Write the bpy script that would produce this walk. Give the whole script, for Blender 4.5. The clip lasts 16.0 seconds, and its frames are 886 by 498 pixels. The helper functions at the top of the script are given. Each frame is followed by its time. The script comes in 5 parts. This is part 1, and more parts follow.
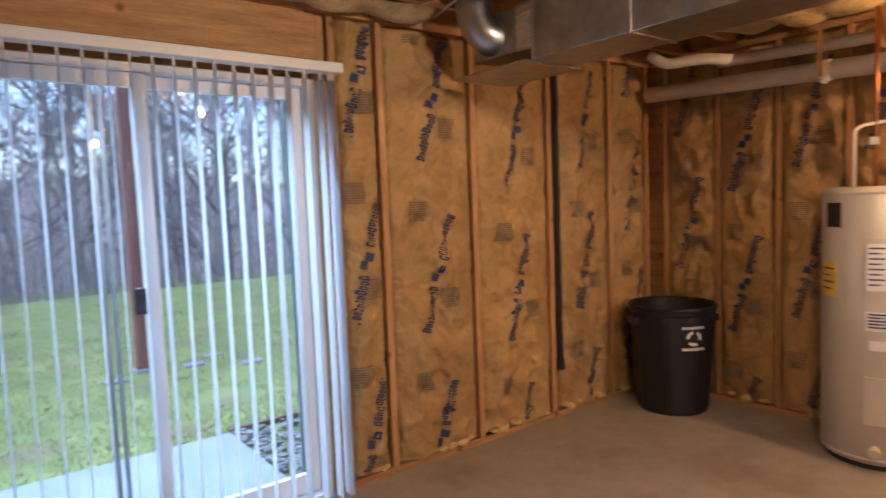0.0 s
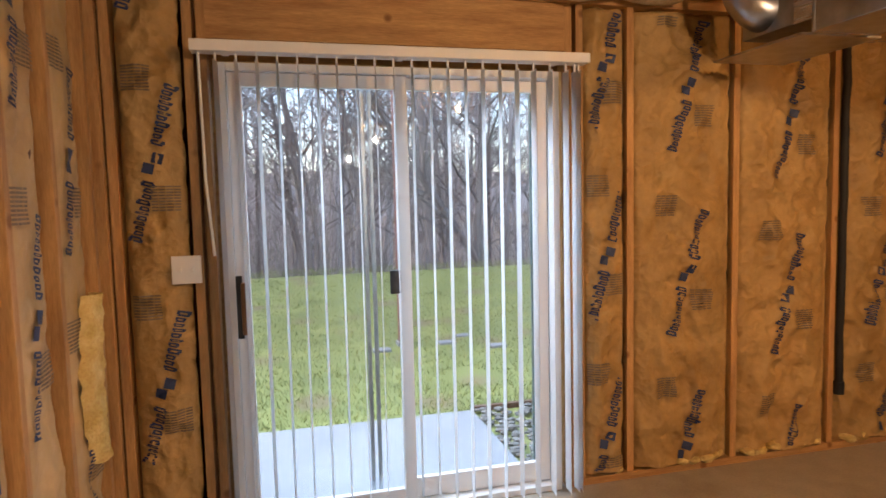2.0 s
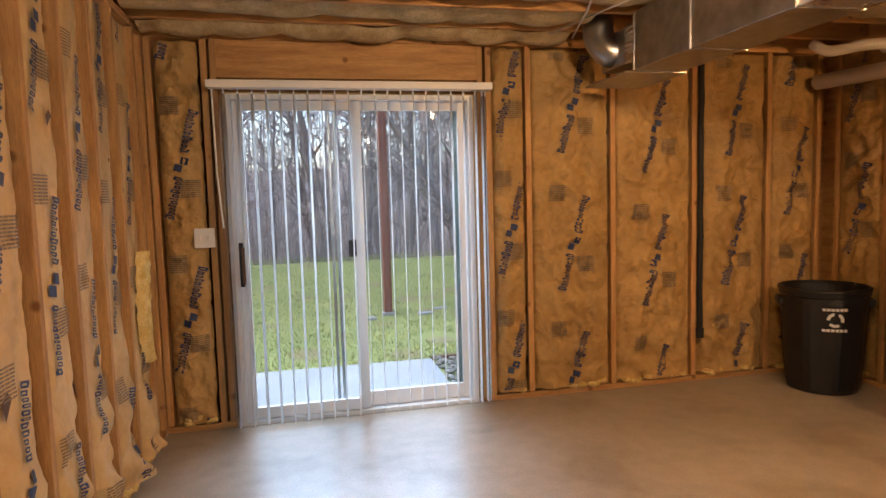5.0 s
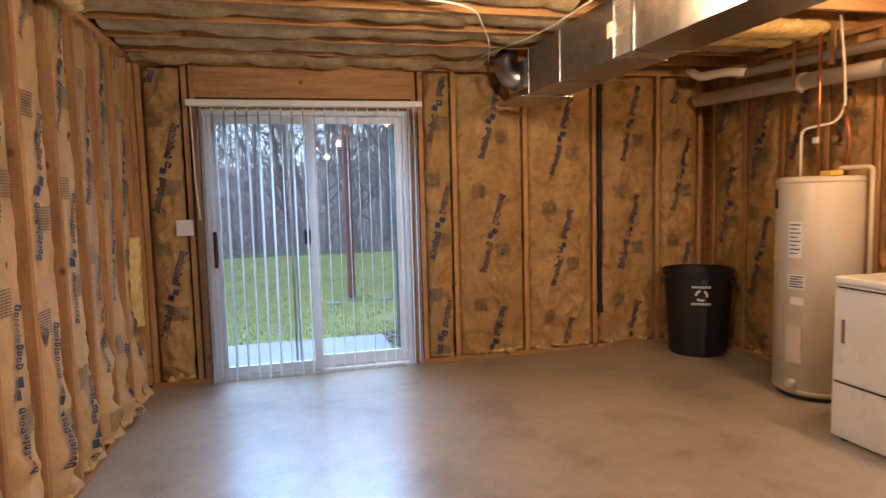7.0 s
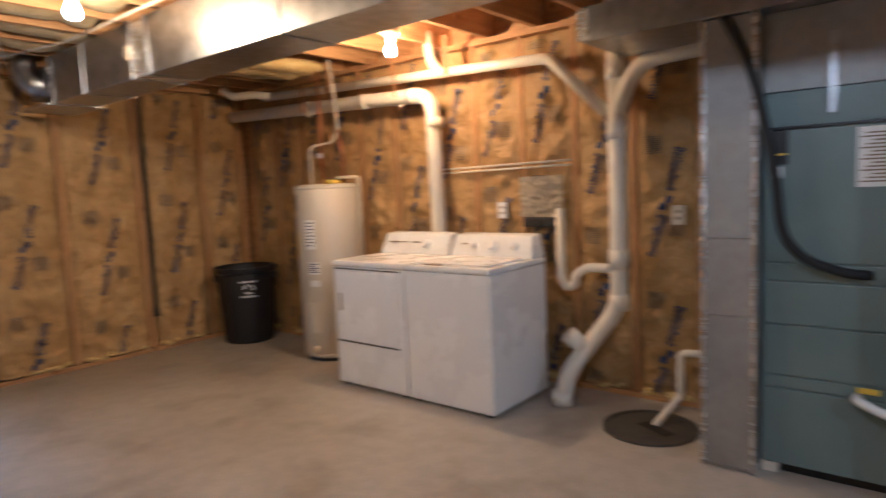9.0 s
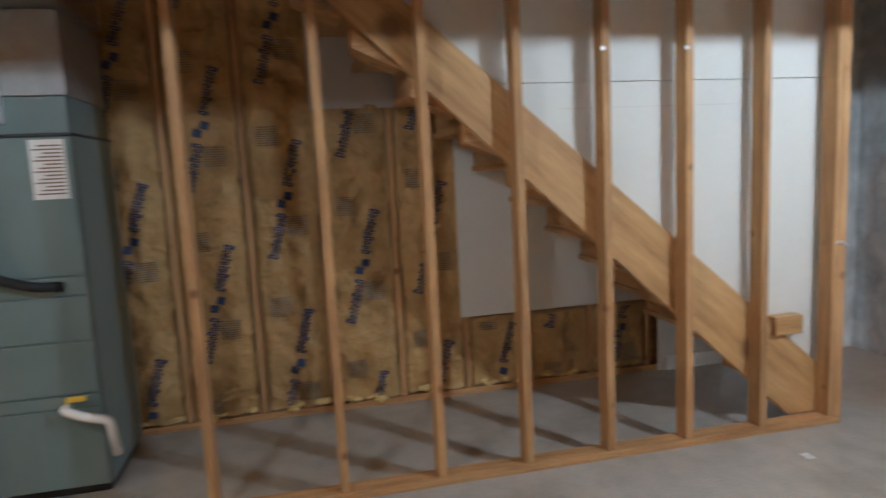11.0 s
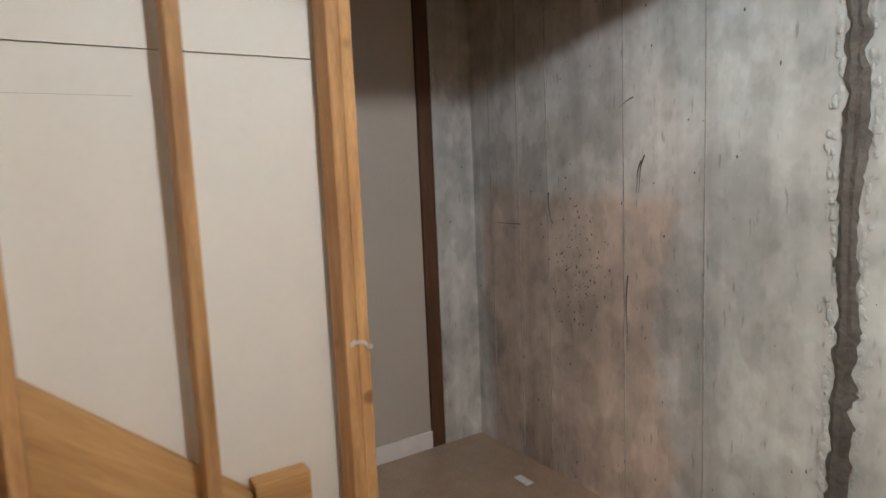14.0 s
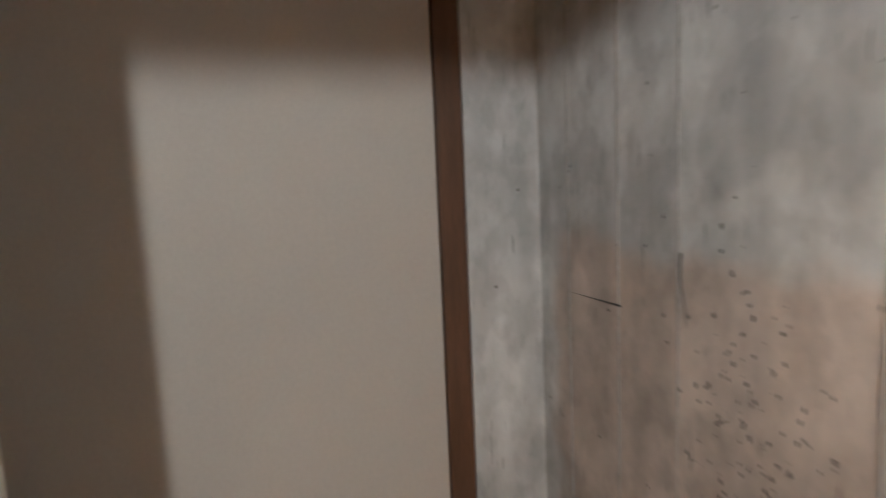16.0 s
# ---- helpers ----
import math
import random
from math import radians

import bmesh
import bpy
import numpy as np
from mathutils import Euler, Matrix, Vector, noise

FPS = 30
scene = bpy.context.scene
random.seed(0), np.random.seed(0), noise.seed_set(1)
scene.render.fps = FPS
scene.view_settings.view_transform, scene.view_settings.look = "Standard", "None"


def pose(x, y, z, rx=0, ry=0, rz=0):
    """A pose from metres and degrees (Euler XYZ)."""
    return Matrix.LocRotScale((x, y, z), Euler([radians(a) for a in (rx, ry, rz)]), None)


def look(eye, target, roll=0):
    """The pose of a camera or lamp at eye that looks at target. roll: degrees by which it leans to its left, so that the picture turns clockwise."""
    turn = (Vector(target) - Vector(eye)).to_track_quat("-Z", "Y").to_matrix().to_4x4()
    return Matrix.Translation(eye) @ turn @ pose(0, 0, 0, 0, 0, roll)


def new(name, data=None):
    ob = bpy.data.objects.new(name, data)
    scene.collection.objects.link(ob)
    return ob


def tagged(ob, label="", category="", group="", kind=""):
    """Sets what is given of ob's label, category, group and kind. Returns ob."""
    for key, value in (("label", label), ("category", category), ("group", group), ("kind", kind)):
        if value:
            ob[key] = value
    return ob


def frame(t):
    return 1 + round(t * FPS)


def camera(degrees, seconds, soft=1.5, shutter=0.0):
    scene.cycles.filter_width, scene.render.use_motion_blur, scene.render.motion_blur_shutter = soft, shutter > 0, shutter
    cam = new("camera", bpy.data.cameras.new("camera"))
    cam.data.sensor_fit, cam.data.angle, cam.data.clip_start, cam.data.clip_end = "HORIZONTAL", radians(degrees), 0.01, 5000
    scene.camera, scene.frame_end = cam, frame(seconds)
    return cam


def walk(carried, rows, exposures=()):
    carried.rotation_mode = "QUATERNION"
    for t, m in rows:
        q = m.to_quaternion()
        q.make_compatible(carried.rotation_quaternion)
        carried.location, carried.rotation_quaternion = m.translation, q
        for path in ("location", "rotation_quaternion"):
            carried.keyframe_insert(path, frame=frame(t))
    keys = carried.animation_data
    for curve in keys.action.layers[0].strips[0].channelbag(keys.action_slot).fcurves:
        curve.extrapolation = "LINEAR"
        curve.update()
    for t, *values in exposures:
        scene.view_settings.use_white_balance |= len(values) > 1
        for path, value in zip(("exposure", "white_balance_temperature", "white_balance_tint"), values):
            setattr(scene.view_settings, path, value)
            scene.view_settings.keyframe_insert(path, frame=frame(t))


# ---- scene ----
cam = camera(70.8, 16.0, shutter=0.5)
PATH = [
    (0, pose(-0.559, 0.000, 1.485, 85.64, 2.16, -37.54)),
    (0.5, pose(-0.521, -0.041, 1.487, 85.78, 1.80, -29.06)),
    (1, pose(-0.515, -0.012, 1.495, 85.75, 1.66, -23.39)),
    (1.5, pose(-0.493, -0.020, 1.495, 85.65, 1.56, -18.02)),
    (2, pose(-0.479, -0.030, 1.493, 85.48, 1.36, -14.16)),
    (2.5, pose(-0.445, -0.081, 1.469, 85.30, 1.38, -11.83)),
    (3, pose(-0.425, -0.254, 1.442, 85.21, 1.34, -10.92)),
    (3.5, pose(-0.395, -0.506, 1.431, 85.24, 1.41, -10.78)),
    (4, pose(-0.354, -0.731, 1.433, 85.35, 1.50, -11.73)),
    (4.2, pose(-0.358, -0.836, 1.433, 85.30, 1.53, -12.31)),
    (6.3, pose(-0.141, -1.894, 1.456, 84.90, 1.66, -12.64)),
    (6.5, pose(-0.141, -1.987, 1.452, 84.88, 1.46, -12.95)),
    (7, pose(-0.127, -2.238, 1.431, 84.90, 1.47, -13.87)),
    (7.5, pose(-0.132, -2.439, 1.426, 85.00, 1.57, -17.63)),
    (8, pose(-0.163, -2.650, 1.411, 84.91, 1.87, -25.10)),
    (8.5, pose(-0.164, -2.792, 1.417, 84.76, 2.20, -35.06)),
    (9, pose(-0.198, -2.903, 1.420, 84.24, 2.50, -51.09)),
    (9.5, pose(-0.213, -2.976, 1.426, 83.62, 2.80, -67.62)),
    (9.7, pose(-0.195, -3.041, 1.426, 83.37, 3.01, -73.97)),
    (11.8, pose(0.201, -4.206, 1.359, 82.74, 2.55, -113.10)),
    (12, pose(0.261, -4.334, 1.369, 82.64, 2.55, -115.21)),
    (12.5, pose(0.451, -4.630, 1.381, 82.43, 2.45, -119.31)),
    (13, pose(0.629, -4.924, 1.395, 82.62, 2.40, -121.53)),
    (13.5, pose(0.783, -5.241, 1.393, 82.77, 2.47, -122.52)),
    (14, pose(0.955, -5.532, 1.410, 82.93, 2.45, -122.90)),
    (14.5, pose(1.172, -5.812, 1.427, 82.97, 2.56, -122.88)),
    (15, pose(1.406, -6.083, 1.455, 82.91, 2.55, -122.62)),
    (15.5, pose(1.665, -6.305, 1.474, 82.81, 2.70, -119.68)),
    (16, pose(2.008, -6.474, 1.489, 82.99, 2.47, -112.20)),
]
walk(cam, PATH, exposures=[(0, 1.76, 5300, 16), (0.5, 1.75, 6150, 18), (2, 1.7, 6700, 18), (4.2, 1.7, 6800, 18), (6.5, 1.7, 6000, 14), (8, 1.28, 4950, 14), (9, 1.46, 4600, 9), (9.7, 1.65, 4250, 4), (11.8, 1.88, 5100, 2), (14.5, 1.5, 5750, 9), (15.5, 1.64, 5700, 8), (16, 1.88, 5800, 9)])

# ---- world and light ----
world = bpy.data.worlds.new("world")
scene.world = world
world.use_nodes = True
wn = world.node_tree.nodes
sky = wn.new("ShaderNodeTexSky")
sky.sky_type = 'NISHITA'
sky.sun_disc = False
sky.sun_elevation, sky.sun_rotation = radians(48), radians(-75)
sky.air_density, sky.dust_density, sky.ozone_density = 1.0, 1.5, 1.2
wn["Background"].inputs[1].default_value = 0.15
world.node_tree.links.new(sky.outputs[0], wn["Background"].inputs[0])

sun = new("sun", bpy.data.lights.new("sun", 'SUN'))
sun.data.energy, sun.data.angle, sun.data.color = 0.7, radians(30), (1, 0.97, 0.94)
sun.matrix_basis = look((-10, 6, 12), (0, 8.5, 0))


def bulb_light(place, watts, colour):
    lamp = new("bulb_light", bpy.data.lights.new("bulb_light", 'POINT'))
    lamp.data.energy, lamp.data.color, lamp.data.shadow_soft_size = watts, colour, 0.035
    lamp.location = place


LAMPS = [(1.09, 0.33, 2.30, 21, (1, 0.61, 0.265)), (2.95, 0.04, 2.325, 24, (1, 0.55, 0.20)),
         (0.72, -2.55, 2.29, 14, (1, 0.93, 0.82)), (0.72, -6.15, 2.29, 36, (1, 0.95, 0.86))]
for lx, ly, lz, lw, lc in LAMPS:
    bulb_light((lx, ly, lz + 0.01), lw, lc)


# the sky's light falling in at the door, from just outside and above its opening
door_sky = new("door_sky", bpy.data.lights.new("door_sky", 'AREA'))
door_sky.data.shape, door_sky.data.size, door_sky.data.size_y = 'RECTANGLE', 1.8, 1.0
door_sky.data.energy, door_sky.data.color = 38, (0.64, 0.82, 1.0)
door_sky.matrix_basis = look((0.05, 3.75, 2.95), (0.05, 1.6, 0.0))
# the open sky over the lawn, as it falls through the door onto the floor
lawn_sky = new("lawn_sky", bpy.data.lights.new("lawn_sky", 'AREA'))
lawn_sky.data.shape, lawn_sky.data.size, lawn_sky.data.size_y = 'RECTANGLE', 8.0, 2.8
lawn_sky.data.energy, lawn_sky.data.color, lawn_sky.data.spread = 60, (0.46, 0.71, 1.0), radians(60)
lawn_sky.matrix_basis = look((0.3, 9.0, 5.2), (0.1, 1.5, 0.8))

# ---- materials ----
def mat(name, c1, c2, scale=6, rough=0.7, metal=0.0, bump=0.15, stretch=(1, 1, 1), fine=60, spots=None, spot_scale=4, spot_size=0.12,
        transmission=0.0, coat=0.0, third=None, var=0.0, grain=0.35):
    m = bpy.data.materials.new(name)
    m.use_nodes = True
    nt = m.node_tree
    nd, ln = nt.nodes, nt.links
    b = nd["Principled BSDF"]
    tc = nd.new("ShaderNodeTexCoord")
    mp = nd.new("ShaderNodeMapping")
    mp.inputs["Scale"].default_value = stretch
    ln.new(tc.outputs["Object"], mp.inputs[0])
    n1 = nd.new("ShaderNodeTexNoise")
    n1.inputs["Scale"].default_value, n1.inputs["Detail"].default_value, n1.inputs["Roughness"].default_value = scale, 6, 0.6
    n2 = nd.new("ShaderNodeTexNoise")
    n2.inputs["Scale"].default_value, n2.inputs["Detail"].default_value = fine, 4
    for n in (n1, n2):
        ln.new(mp.outputs[0], n.inputs["Vector"])
    ramp = nd.new("ShaderNodeValToRGB")
    ramp.color_ramp.elements[0].position, ramp.color_ramp.elements[1].position = 0.32, 0.68
    ramp.color_ramp.elements[0].color, ramp.color_ramp.elements[1].color = (*c1, 1), (*c2, 1)
    if third:
        e = ramp.color_ramp.elements.new(0.5)
        e.color = (*third, 1)
    ln.new(n1.outputs["Fac"], ramp.inputs[0])
    mix = nd.new("ShaderNodeMixRGB")
    mix.blend_type, mix.inputs[0].default_value = 'OVERLAY', grain
    ln.new(ramp.outputs[0], mix.inputs[1])
    ln.new(n2.outputs["Fac"], mix.inputs[2])
    out = mix.outputs[0]
    if spots:
        vo = nd.new("ShaderNodeTexVoronoi")
        vo.inputs["Scale"].default_value = spot_scale
        ln.new(tc.outputs["Object"], vo.inputs["Vector"])
        sr = nd.new("ShaderNodeValToRGB")
        sr.color_ramp.elements[0].position, sr.color_ramp.elements[1].position = spot_size * 0.5, spot_size
        sr.color_ramp.elements[0].color, sr.color_ramp.elements[1].color = (1, 1, 1, 1), (0, 0, 0, 1)
        ln.new(vo.outputs["Distance"], sr.inputs[0])
        sm = nd.new("ShaderNodeMixRGB")
        sm.inputs[2].default_value = (*spots, 1)
        ln.new(sr.outputs[0], sm.inputs[0])
        ln.new(out, sm.inputs[1])
        out = sm.outputs[0]
    if var:
        oi = nd.new("ShaderNodeObjectInfo")
        mr = nd.new("ShaderNodeMapRange")
        mr.inputs[3].default_value, mr.inputs[4].default_value = 1 - var, 1 + var
        ln.new(oi.outputs["Random"], mr.inputs[0])
        hv = nd.new("ShaderNodeHueSaturation")
        ln.new(mr.outputs[0], hv.inputs["Value"])
        ln.new(out, hv.inputs["Color"])
        out = hv.outputs[0]
    ln.new(out, b.inputs["Base Color"])
    b.inputs["Metallic"].default_value = metal
    rr = nd.new("ShaderNodeMapRange")
    rr.inputs[3].default_value, rr.inputs[4].default_value = max(0.03, rough - 0.12), min(1, rough + 0.12)
    ln.new(n1.outputs["Fac"], rr.inputs[0])
    ln.new(rr.outputs[0], b.inputs["Roughness"])
    b.inputs["Transmission Weight"].default_value = transmission
    b.inputs["Coat Weight"].default_value = coat
    if bump:
        bp = nd.new("ShaderNodeBump")
        bp.inputs["Strength"].default_value, bp.inputs["Distance"].default_value = bump, 0.01
        add = nd.new("ShaderNodeMath")
        add.operation = 'ADD'
        ln.new(n1.outputs["Fac"], add.inputs[0])
        ln.new(n2.outputs["Fac"], add.inputs[1])
        ln.new(add.outputs[0], bp.inputs["Height"])
        ln.new(bp.outputs[0], b.inputs["Normal"])
    return m


KNOT = (0.21, 0.095, 0.034)
WOOD_A, WOOD_B = (0.33, 0.165, 0.06), (0.54, 0.32, 0.13)
wood_z = mat("pine_upright", WOOD_A, WOOD_B, 3, 0.7, bump=0.2, stretch=(9, 9, 0.9), fine=30, spots=KNOT, spot_scale=5.5, spot_size=0.15, var=0.14)
wood_x = mat("pine_lengthwise", WOOD_A, WOOD_B, 3, 0.7, bump=0.2, stretch=(0.9, 9, 9), fine=30, spots=KNOT, spot_scale=5.5, spot_size=0.15, var=0.14)
wood_y = mat("pine_crosswise", WOOD_A, WOOD_B, 3, 0.7, bump=0.2, stretch=(9, 0.9, 9), fine=30, spots=KNOT, spot_scale=5.5, spot_size=0.15, var=0.14)
stair_wood = mat("stair_pine", (0.33, 0.172, 0.055), (0.55, 0.335, 0.135), 2.2, 0.6, bump=0.15, stretch=(7, 0.55, 7), fine=18, third=(0.46, 0.265, 0.098), spots=(0.20, 0.10, 0.04), spot_scale=1.6, spot_size=0.12, grain=0.25)
dark_wood = mat("stained_board", (0.075, 0.035, 0.017), (0.13, 0.06, 0.03), 3, 0.6, stretch=(9, 9, 0.9), fine=30)
kraft = mat("kraft_paper", (0.33, 0.195, 0.064), (0.48, 0.31, 0.118), 3.5, 0.62, bump=0.7, fine=26, third=(0.405, 0.25, 0.089), var=0.08, grain=0.2)
# same kraft for the west wall, its stronger light put into a paler colour
lit_kraft = mat("lit_kraft_paper", (0.45, 0.30, 0.135), (0.62, 0.445, 0.225), 2.6, 0.55, bump=0.5, fine=22, third=(0.54, 0.375, 0.18), var=0.06, grain=0.15)
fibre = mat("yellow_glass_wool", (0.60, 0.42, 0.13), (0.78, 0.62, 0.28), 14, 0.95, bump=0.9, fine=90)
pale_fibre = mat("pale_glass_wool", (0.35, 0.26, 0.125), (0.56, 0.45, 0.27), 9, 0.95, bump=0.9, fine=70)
ink = mat("blue_ink", (0.02, 0.035, 0.095), (0.035, 0.055, 0.14), 40, 0.6, bump=0.05)
grey_ink = mat("grey_ink", (0.17, 0.13, 0.09), (0.24, 0.18, 0.11), 40, 0.6, bump=0.05)
white_ink = mat("white_ink", (0.62, 0.62, 0.62), (0.7, 0.7, 0.7), 40, 0.6, bump=0.05)


def slab_concrete():
    """Trowelled slab: broad soft tones, darker damp stains, a slight sheen."""
    m = bpy.data.materials.new("floor_concrete")
    m.use_nodes = True
    nd, ln = m.node_tree.nodes, m.node_tree.links
    b = nd["Principled BSDF"]
    geo = nd.new("ShaderNodeNewGeometry")
    col = None
    for scale, detail, lo, hi, dark, light in ((0.55, 2, 0.3, 0.7, (0.35, 0.312, 0.262), (0.44, 0.402, 0.35)), (2.1, 4, 0.30, 0.52, (0.80, 0.78, 0.74), (1, 1, 1)), (9, 5, 0.3, 0.7, (0.93, 0.93, 0.92), (1.05, 1.05, 1.05)), (75, 3, 0.3, 0.7, (0.93, 0.93, 0.93), (1.06, 1.06, 1.06))):
        nz, mr, mx = nd.new("ShaderNodeTexNoise"), nd.new("ShaderNodeMapRange"), nd.new("ShaderNodeMixRGB")
        mr.interpolation_type = 'SMOOTHERSTEP'
        nz.inputs["Scale"].default_value, nz.inputs["Detail"].default_value = scale, detail
        mr.inputs[1].default_value, mr.inputs[2].default_value = lo, hi
        mx.inputs[1].default_value, mx.inputs[2].default_value = (*dark, 1), (*light, 1)
        ln.new(geo.outputs["Position"], nz.inputs["Vector"])
        ln.new(nz.outputs["Fac"], mr.inputs[0])
        ln.new(mr.outputs[0], mx.inputs[0])
        if col is None:
            col = mx.outputs[0]
        else:
            mu = nd.new("ShaderNodeMixRGB")
            mu.blend_type, mu.inputs[0].default_value = 'MULTIPLY', 1.0
            ln.new(col, mu.inputs[1])
            ln.new(mx.outputs[0], mu.inputs[2])
            col = mu.outputs[0]
    ln.new(col, b.inputs["Base Color"])
    b.inputs["Roughness"].default_value = 0.3
    return m


concrete = slab_concrete()
wall_conc = mat("poured_concrete", (0.44, 0.445, 0.435), (0.72, 0.725, 0.715), 1.6, 0.75, bump=0.35, stretch=(1.2, 1.2, 1.0), fine=11, third=(0.58, 0.585, 0.575), spots=(0.20, 0.19, 0.17), spot_scale=7, spot_size=0.045, grain=0.3)
# seam lines in a darker grey than the wall face
seam_mat = mat("form_seam_grey", (0.27, 0.262, 0.25), (0.46, 0.45, 0.43), 12, 0.9, bump=0.2)
mortar = mat("joint_mortar", (0.075, 0.073, 0.068), (0.15, 0.145, 0.135), 9, 0.9, bump=0.9, fine=60)
patio_conc = mat("patio_concrete", (0.21, 0.225, 0.25), (0.27, 0.285, 0.31), 2, 0.8, bump=0.1)
pvc = mat("white_pipe_plastic", (0.70, 0.65, 0.55), (0.79, 0.75, 0.66), 2, 0.35, bump=0.03, fine=12, grain=0.04)
white = mat("white_enamel", (0.78, 0.78, 0.78), (0.83, 0.83, 0.83), 2, 0.28, bump=0.01, coat=0.3, grain=0.04)
vinyl = mat("white_vinyl", (0.74, 0.75, 0.76), (0.82, 0.82, 0.82), 3, 0.4, bump=0.03, grain=0.04)
vane_mat = mat("vinyl_vane", (0.76, 0.75, 0.73), (0.83, 0.82, 0.80), 3, 0.5, bump=0.03, transmission=0.0)
drywall_mat = mat("drywall_paper", (0.68, 0.655, 0.59), (0.74, 0.715, 0.65), 1.2, 0.85, bump=0.03, fine=40, grain=0.06)
# paint of the wall at the stair foot; also colours the shaded drywall strip
taupe = mat("taupe_paint_and_shade", (0.47, 0.435, 0.39), (0.51, 0.47, 0.42), 1.5, 0.7, bump=0.03, fine=80, grain=0.06)
galv = mat("galvanised_steel", (0.34, 0.35, 0.37), (0.49, 0.50, 0.52), 7, 0.34, 1.0, bump=0.05, fine=18)
dull_galv = mat("dull_galvanised_steel", (0.33, 0.325, 0.31), (0.42, 0.415, 0.40), 3, 0.62, 0.75, bump=0.05, fine=18, grain=0.15)
foil = mat("silver_foil_facing", (0.58, 0.59, 0.60), (0.75, 0.76, 0.77), 4, 0.27, 0.9, bump=0.25, stretch=(1, 1, 8), fine=30)
tank = mat("beige_tank_enamel", (0.52, 0.48, 0.41), (0.60, 0.555, 0.48), 2, 0.33, bump=0.02, coat=0.2, grain=0.04)
furnace_mat = mat("grey_green_enamel", (0.135, 0.185, 0.185), (0.175, 0.225, 0.22), 2, 0.42, bump=0.02, grain=0.04)
black = mat("black_plastic", (0.006, 0.006, 0.007), (0.011, 0.011, 0.012), 5, 0.5, bump=0.05, grain=0.04)
rubber = mat("black_foam_tube", (0.006, 0.006, 0.007), (0.014, 0.014, 0.015), 9, 0.7, bump=0.3)
sump_mat = mat("sump_lid_plastic", (0.035, 0.032, 0.028), (0.075, 0.068, 0.06), 8, 0.6, bump=0.2)
copper = mat("copper_tube", (0.42, 0.16, 0.07), (0.60, 0.27, 0.13), 8, 0.35, 1.0, bump=0.05)
yellow = mat("yellow_label", (0.75, 0.52, 0.04), (0.80, 0.58, 0.06), 9, 0.5, bump=0.02)
orange_h = mat("varnished_handle_wood", (0.23, 0.10, 0.035), (0.33, 0.15, 0.055), 5, 0.4, stretch=(6, 6, 1))
post_mat = mat("red_brown_post_paint", (0.13, 0.045, 0.035), (0.19, 0.07, 0.055), 4, 0.5, stretch=(3, 3, 0.5))
bark = mat("grey_bark", (0.20, 0.165, 0.155), (0.38, 0.33, 0.32), 8, 0.9, bump=0.5, stretch=(3, 3, 0.6), var=0.25)
# bark of the far woods, paled so that its colour carries distance haze
far_bark = mat("hazed_grey_bark", (0.38, 0.33, 0.32), (0.60, 0.54, 0.54), 1.2, 0.95, bump=0, stretch=(1, 1, 0.3), fine=9)
soil = mat("lawn", (0.13, 0.155, 0.045), (0.25, 0.275, 0.09), 2.2, 0.95, bump=0.6, fine=45, third=(0.185, 0.215, 0.065), spots=(0.18, 0.15, 0.075), spot_scale=1.3, spot_size=0.3)
blade_mat = mat("grass_blades", (0.17, 0.20, 0.06), (0.33, 0.355, 0.14), 1.5, 0.8, bump=0, fine=25, third=(0.235, 0.265, 0.09))
litter_mat = mat("forest_floor", (0.10, 0.07, 0.045), (0.19, 0.14, 0.09), 0.7, 0.95, bump=0.5)
# the hill's haze is mixed into this pale mauve-grey base
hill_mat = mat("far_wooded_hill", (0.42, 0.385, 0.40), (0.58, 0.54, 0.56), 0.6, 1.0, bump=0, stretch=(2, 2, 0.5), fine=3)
gravel_mat = mat("gravel", (0.10, 0.10, 0.10), (0.30, 0.30, 0.29), 12, 0.9, bump=0.5, var=0.4)
dark_metal = mat("dark_metal", (0.03, 0.03, 0.032), (0.06, 0.06, 0.062), 9, 0.45, 0.6, bump=0.05)
beige = mat("beige_plastic", (0.60, 0.54, 0.42), (0.66, 0.60, 0.48), 6, 0.45, bump=0.02, grain=0.04)

vb_nodes, vb_links = vane_mat.node_tree.nodes, vane_mat.node_tree.links
v_tr, v_mix = vb_nodes.new("ShaderNodeBsdfTranslucent"), vb_nodes.new("ShaderNodeMixShader")
v_tr.inputs["Color"].default_value = (0.90, 0.90, 0.89, 1)
v_mix.inputs[0].default_value = 0.45
vb_links.new(vb_nodes["Principled BSDF"].outputs[0], v_mix.inputs[1])
vb_links.new(v_tr.outputs[0], v_mix.inputs[2])
vb_links.new(v_mix.outputs[0], vb_nodes["Material Output"].inputs[0])


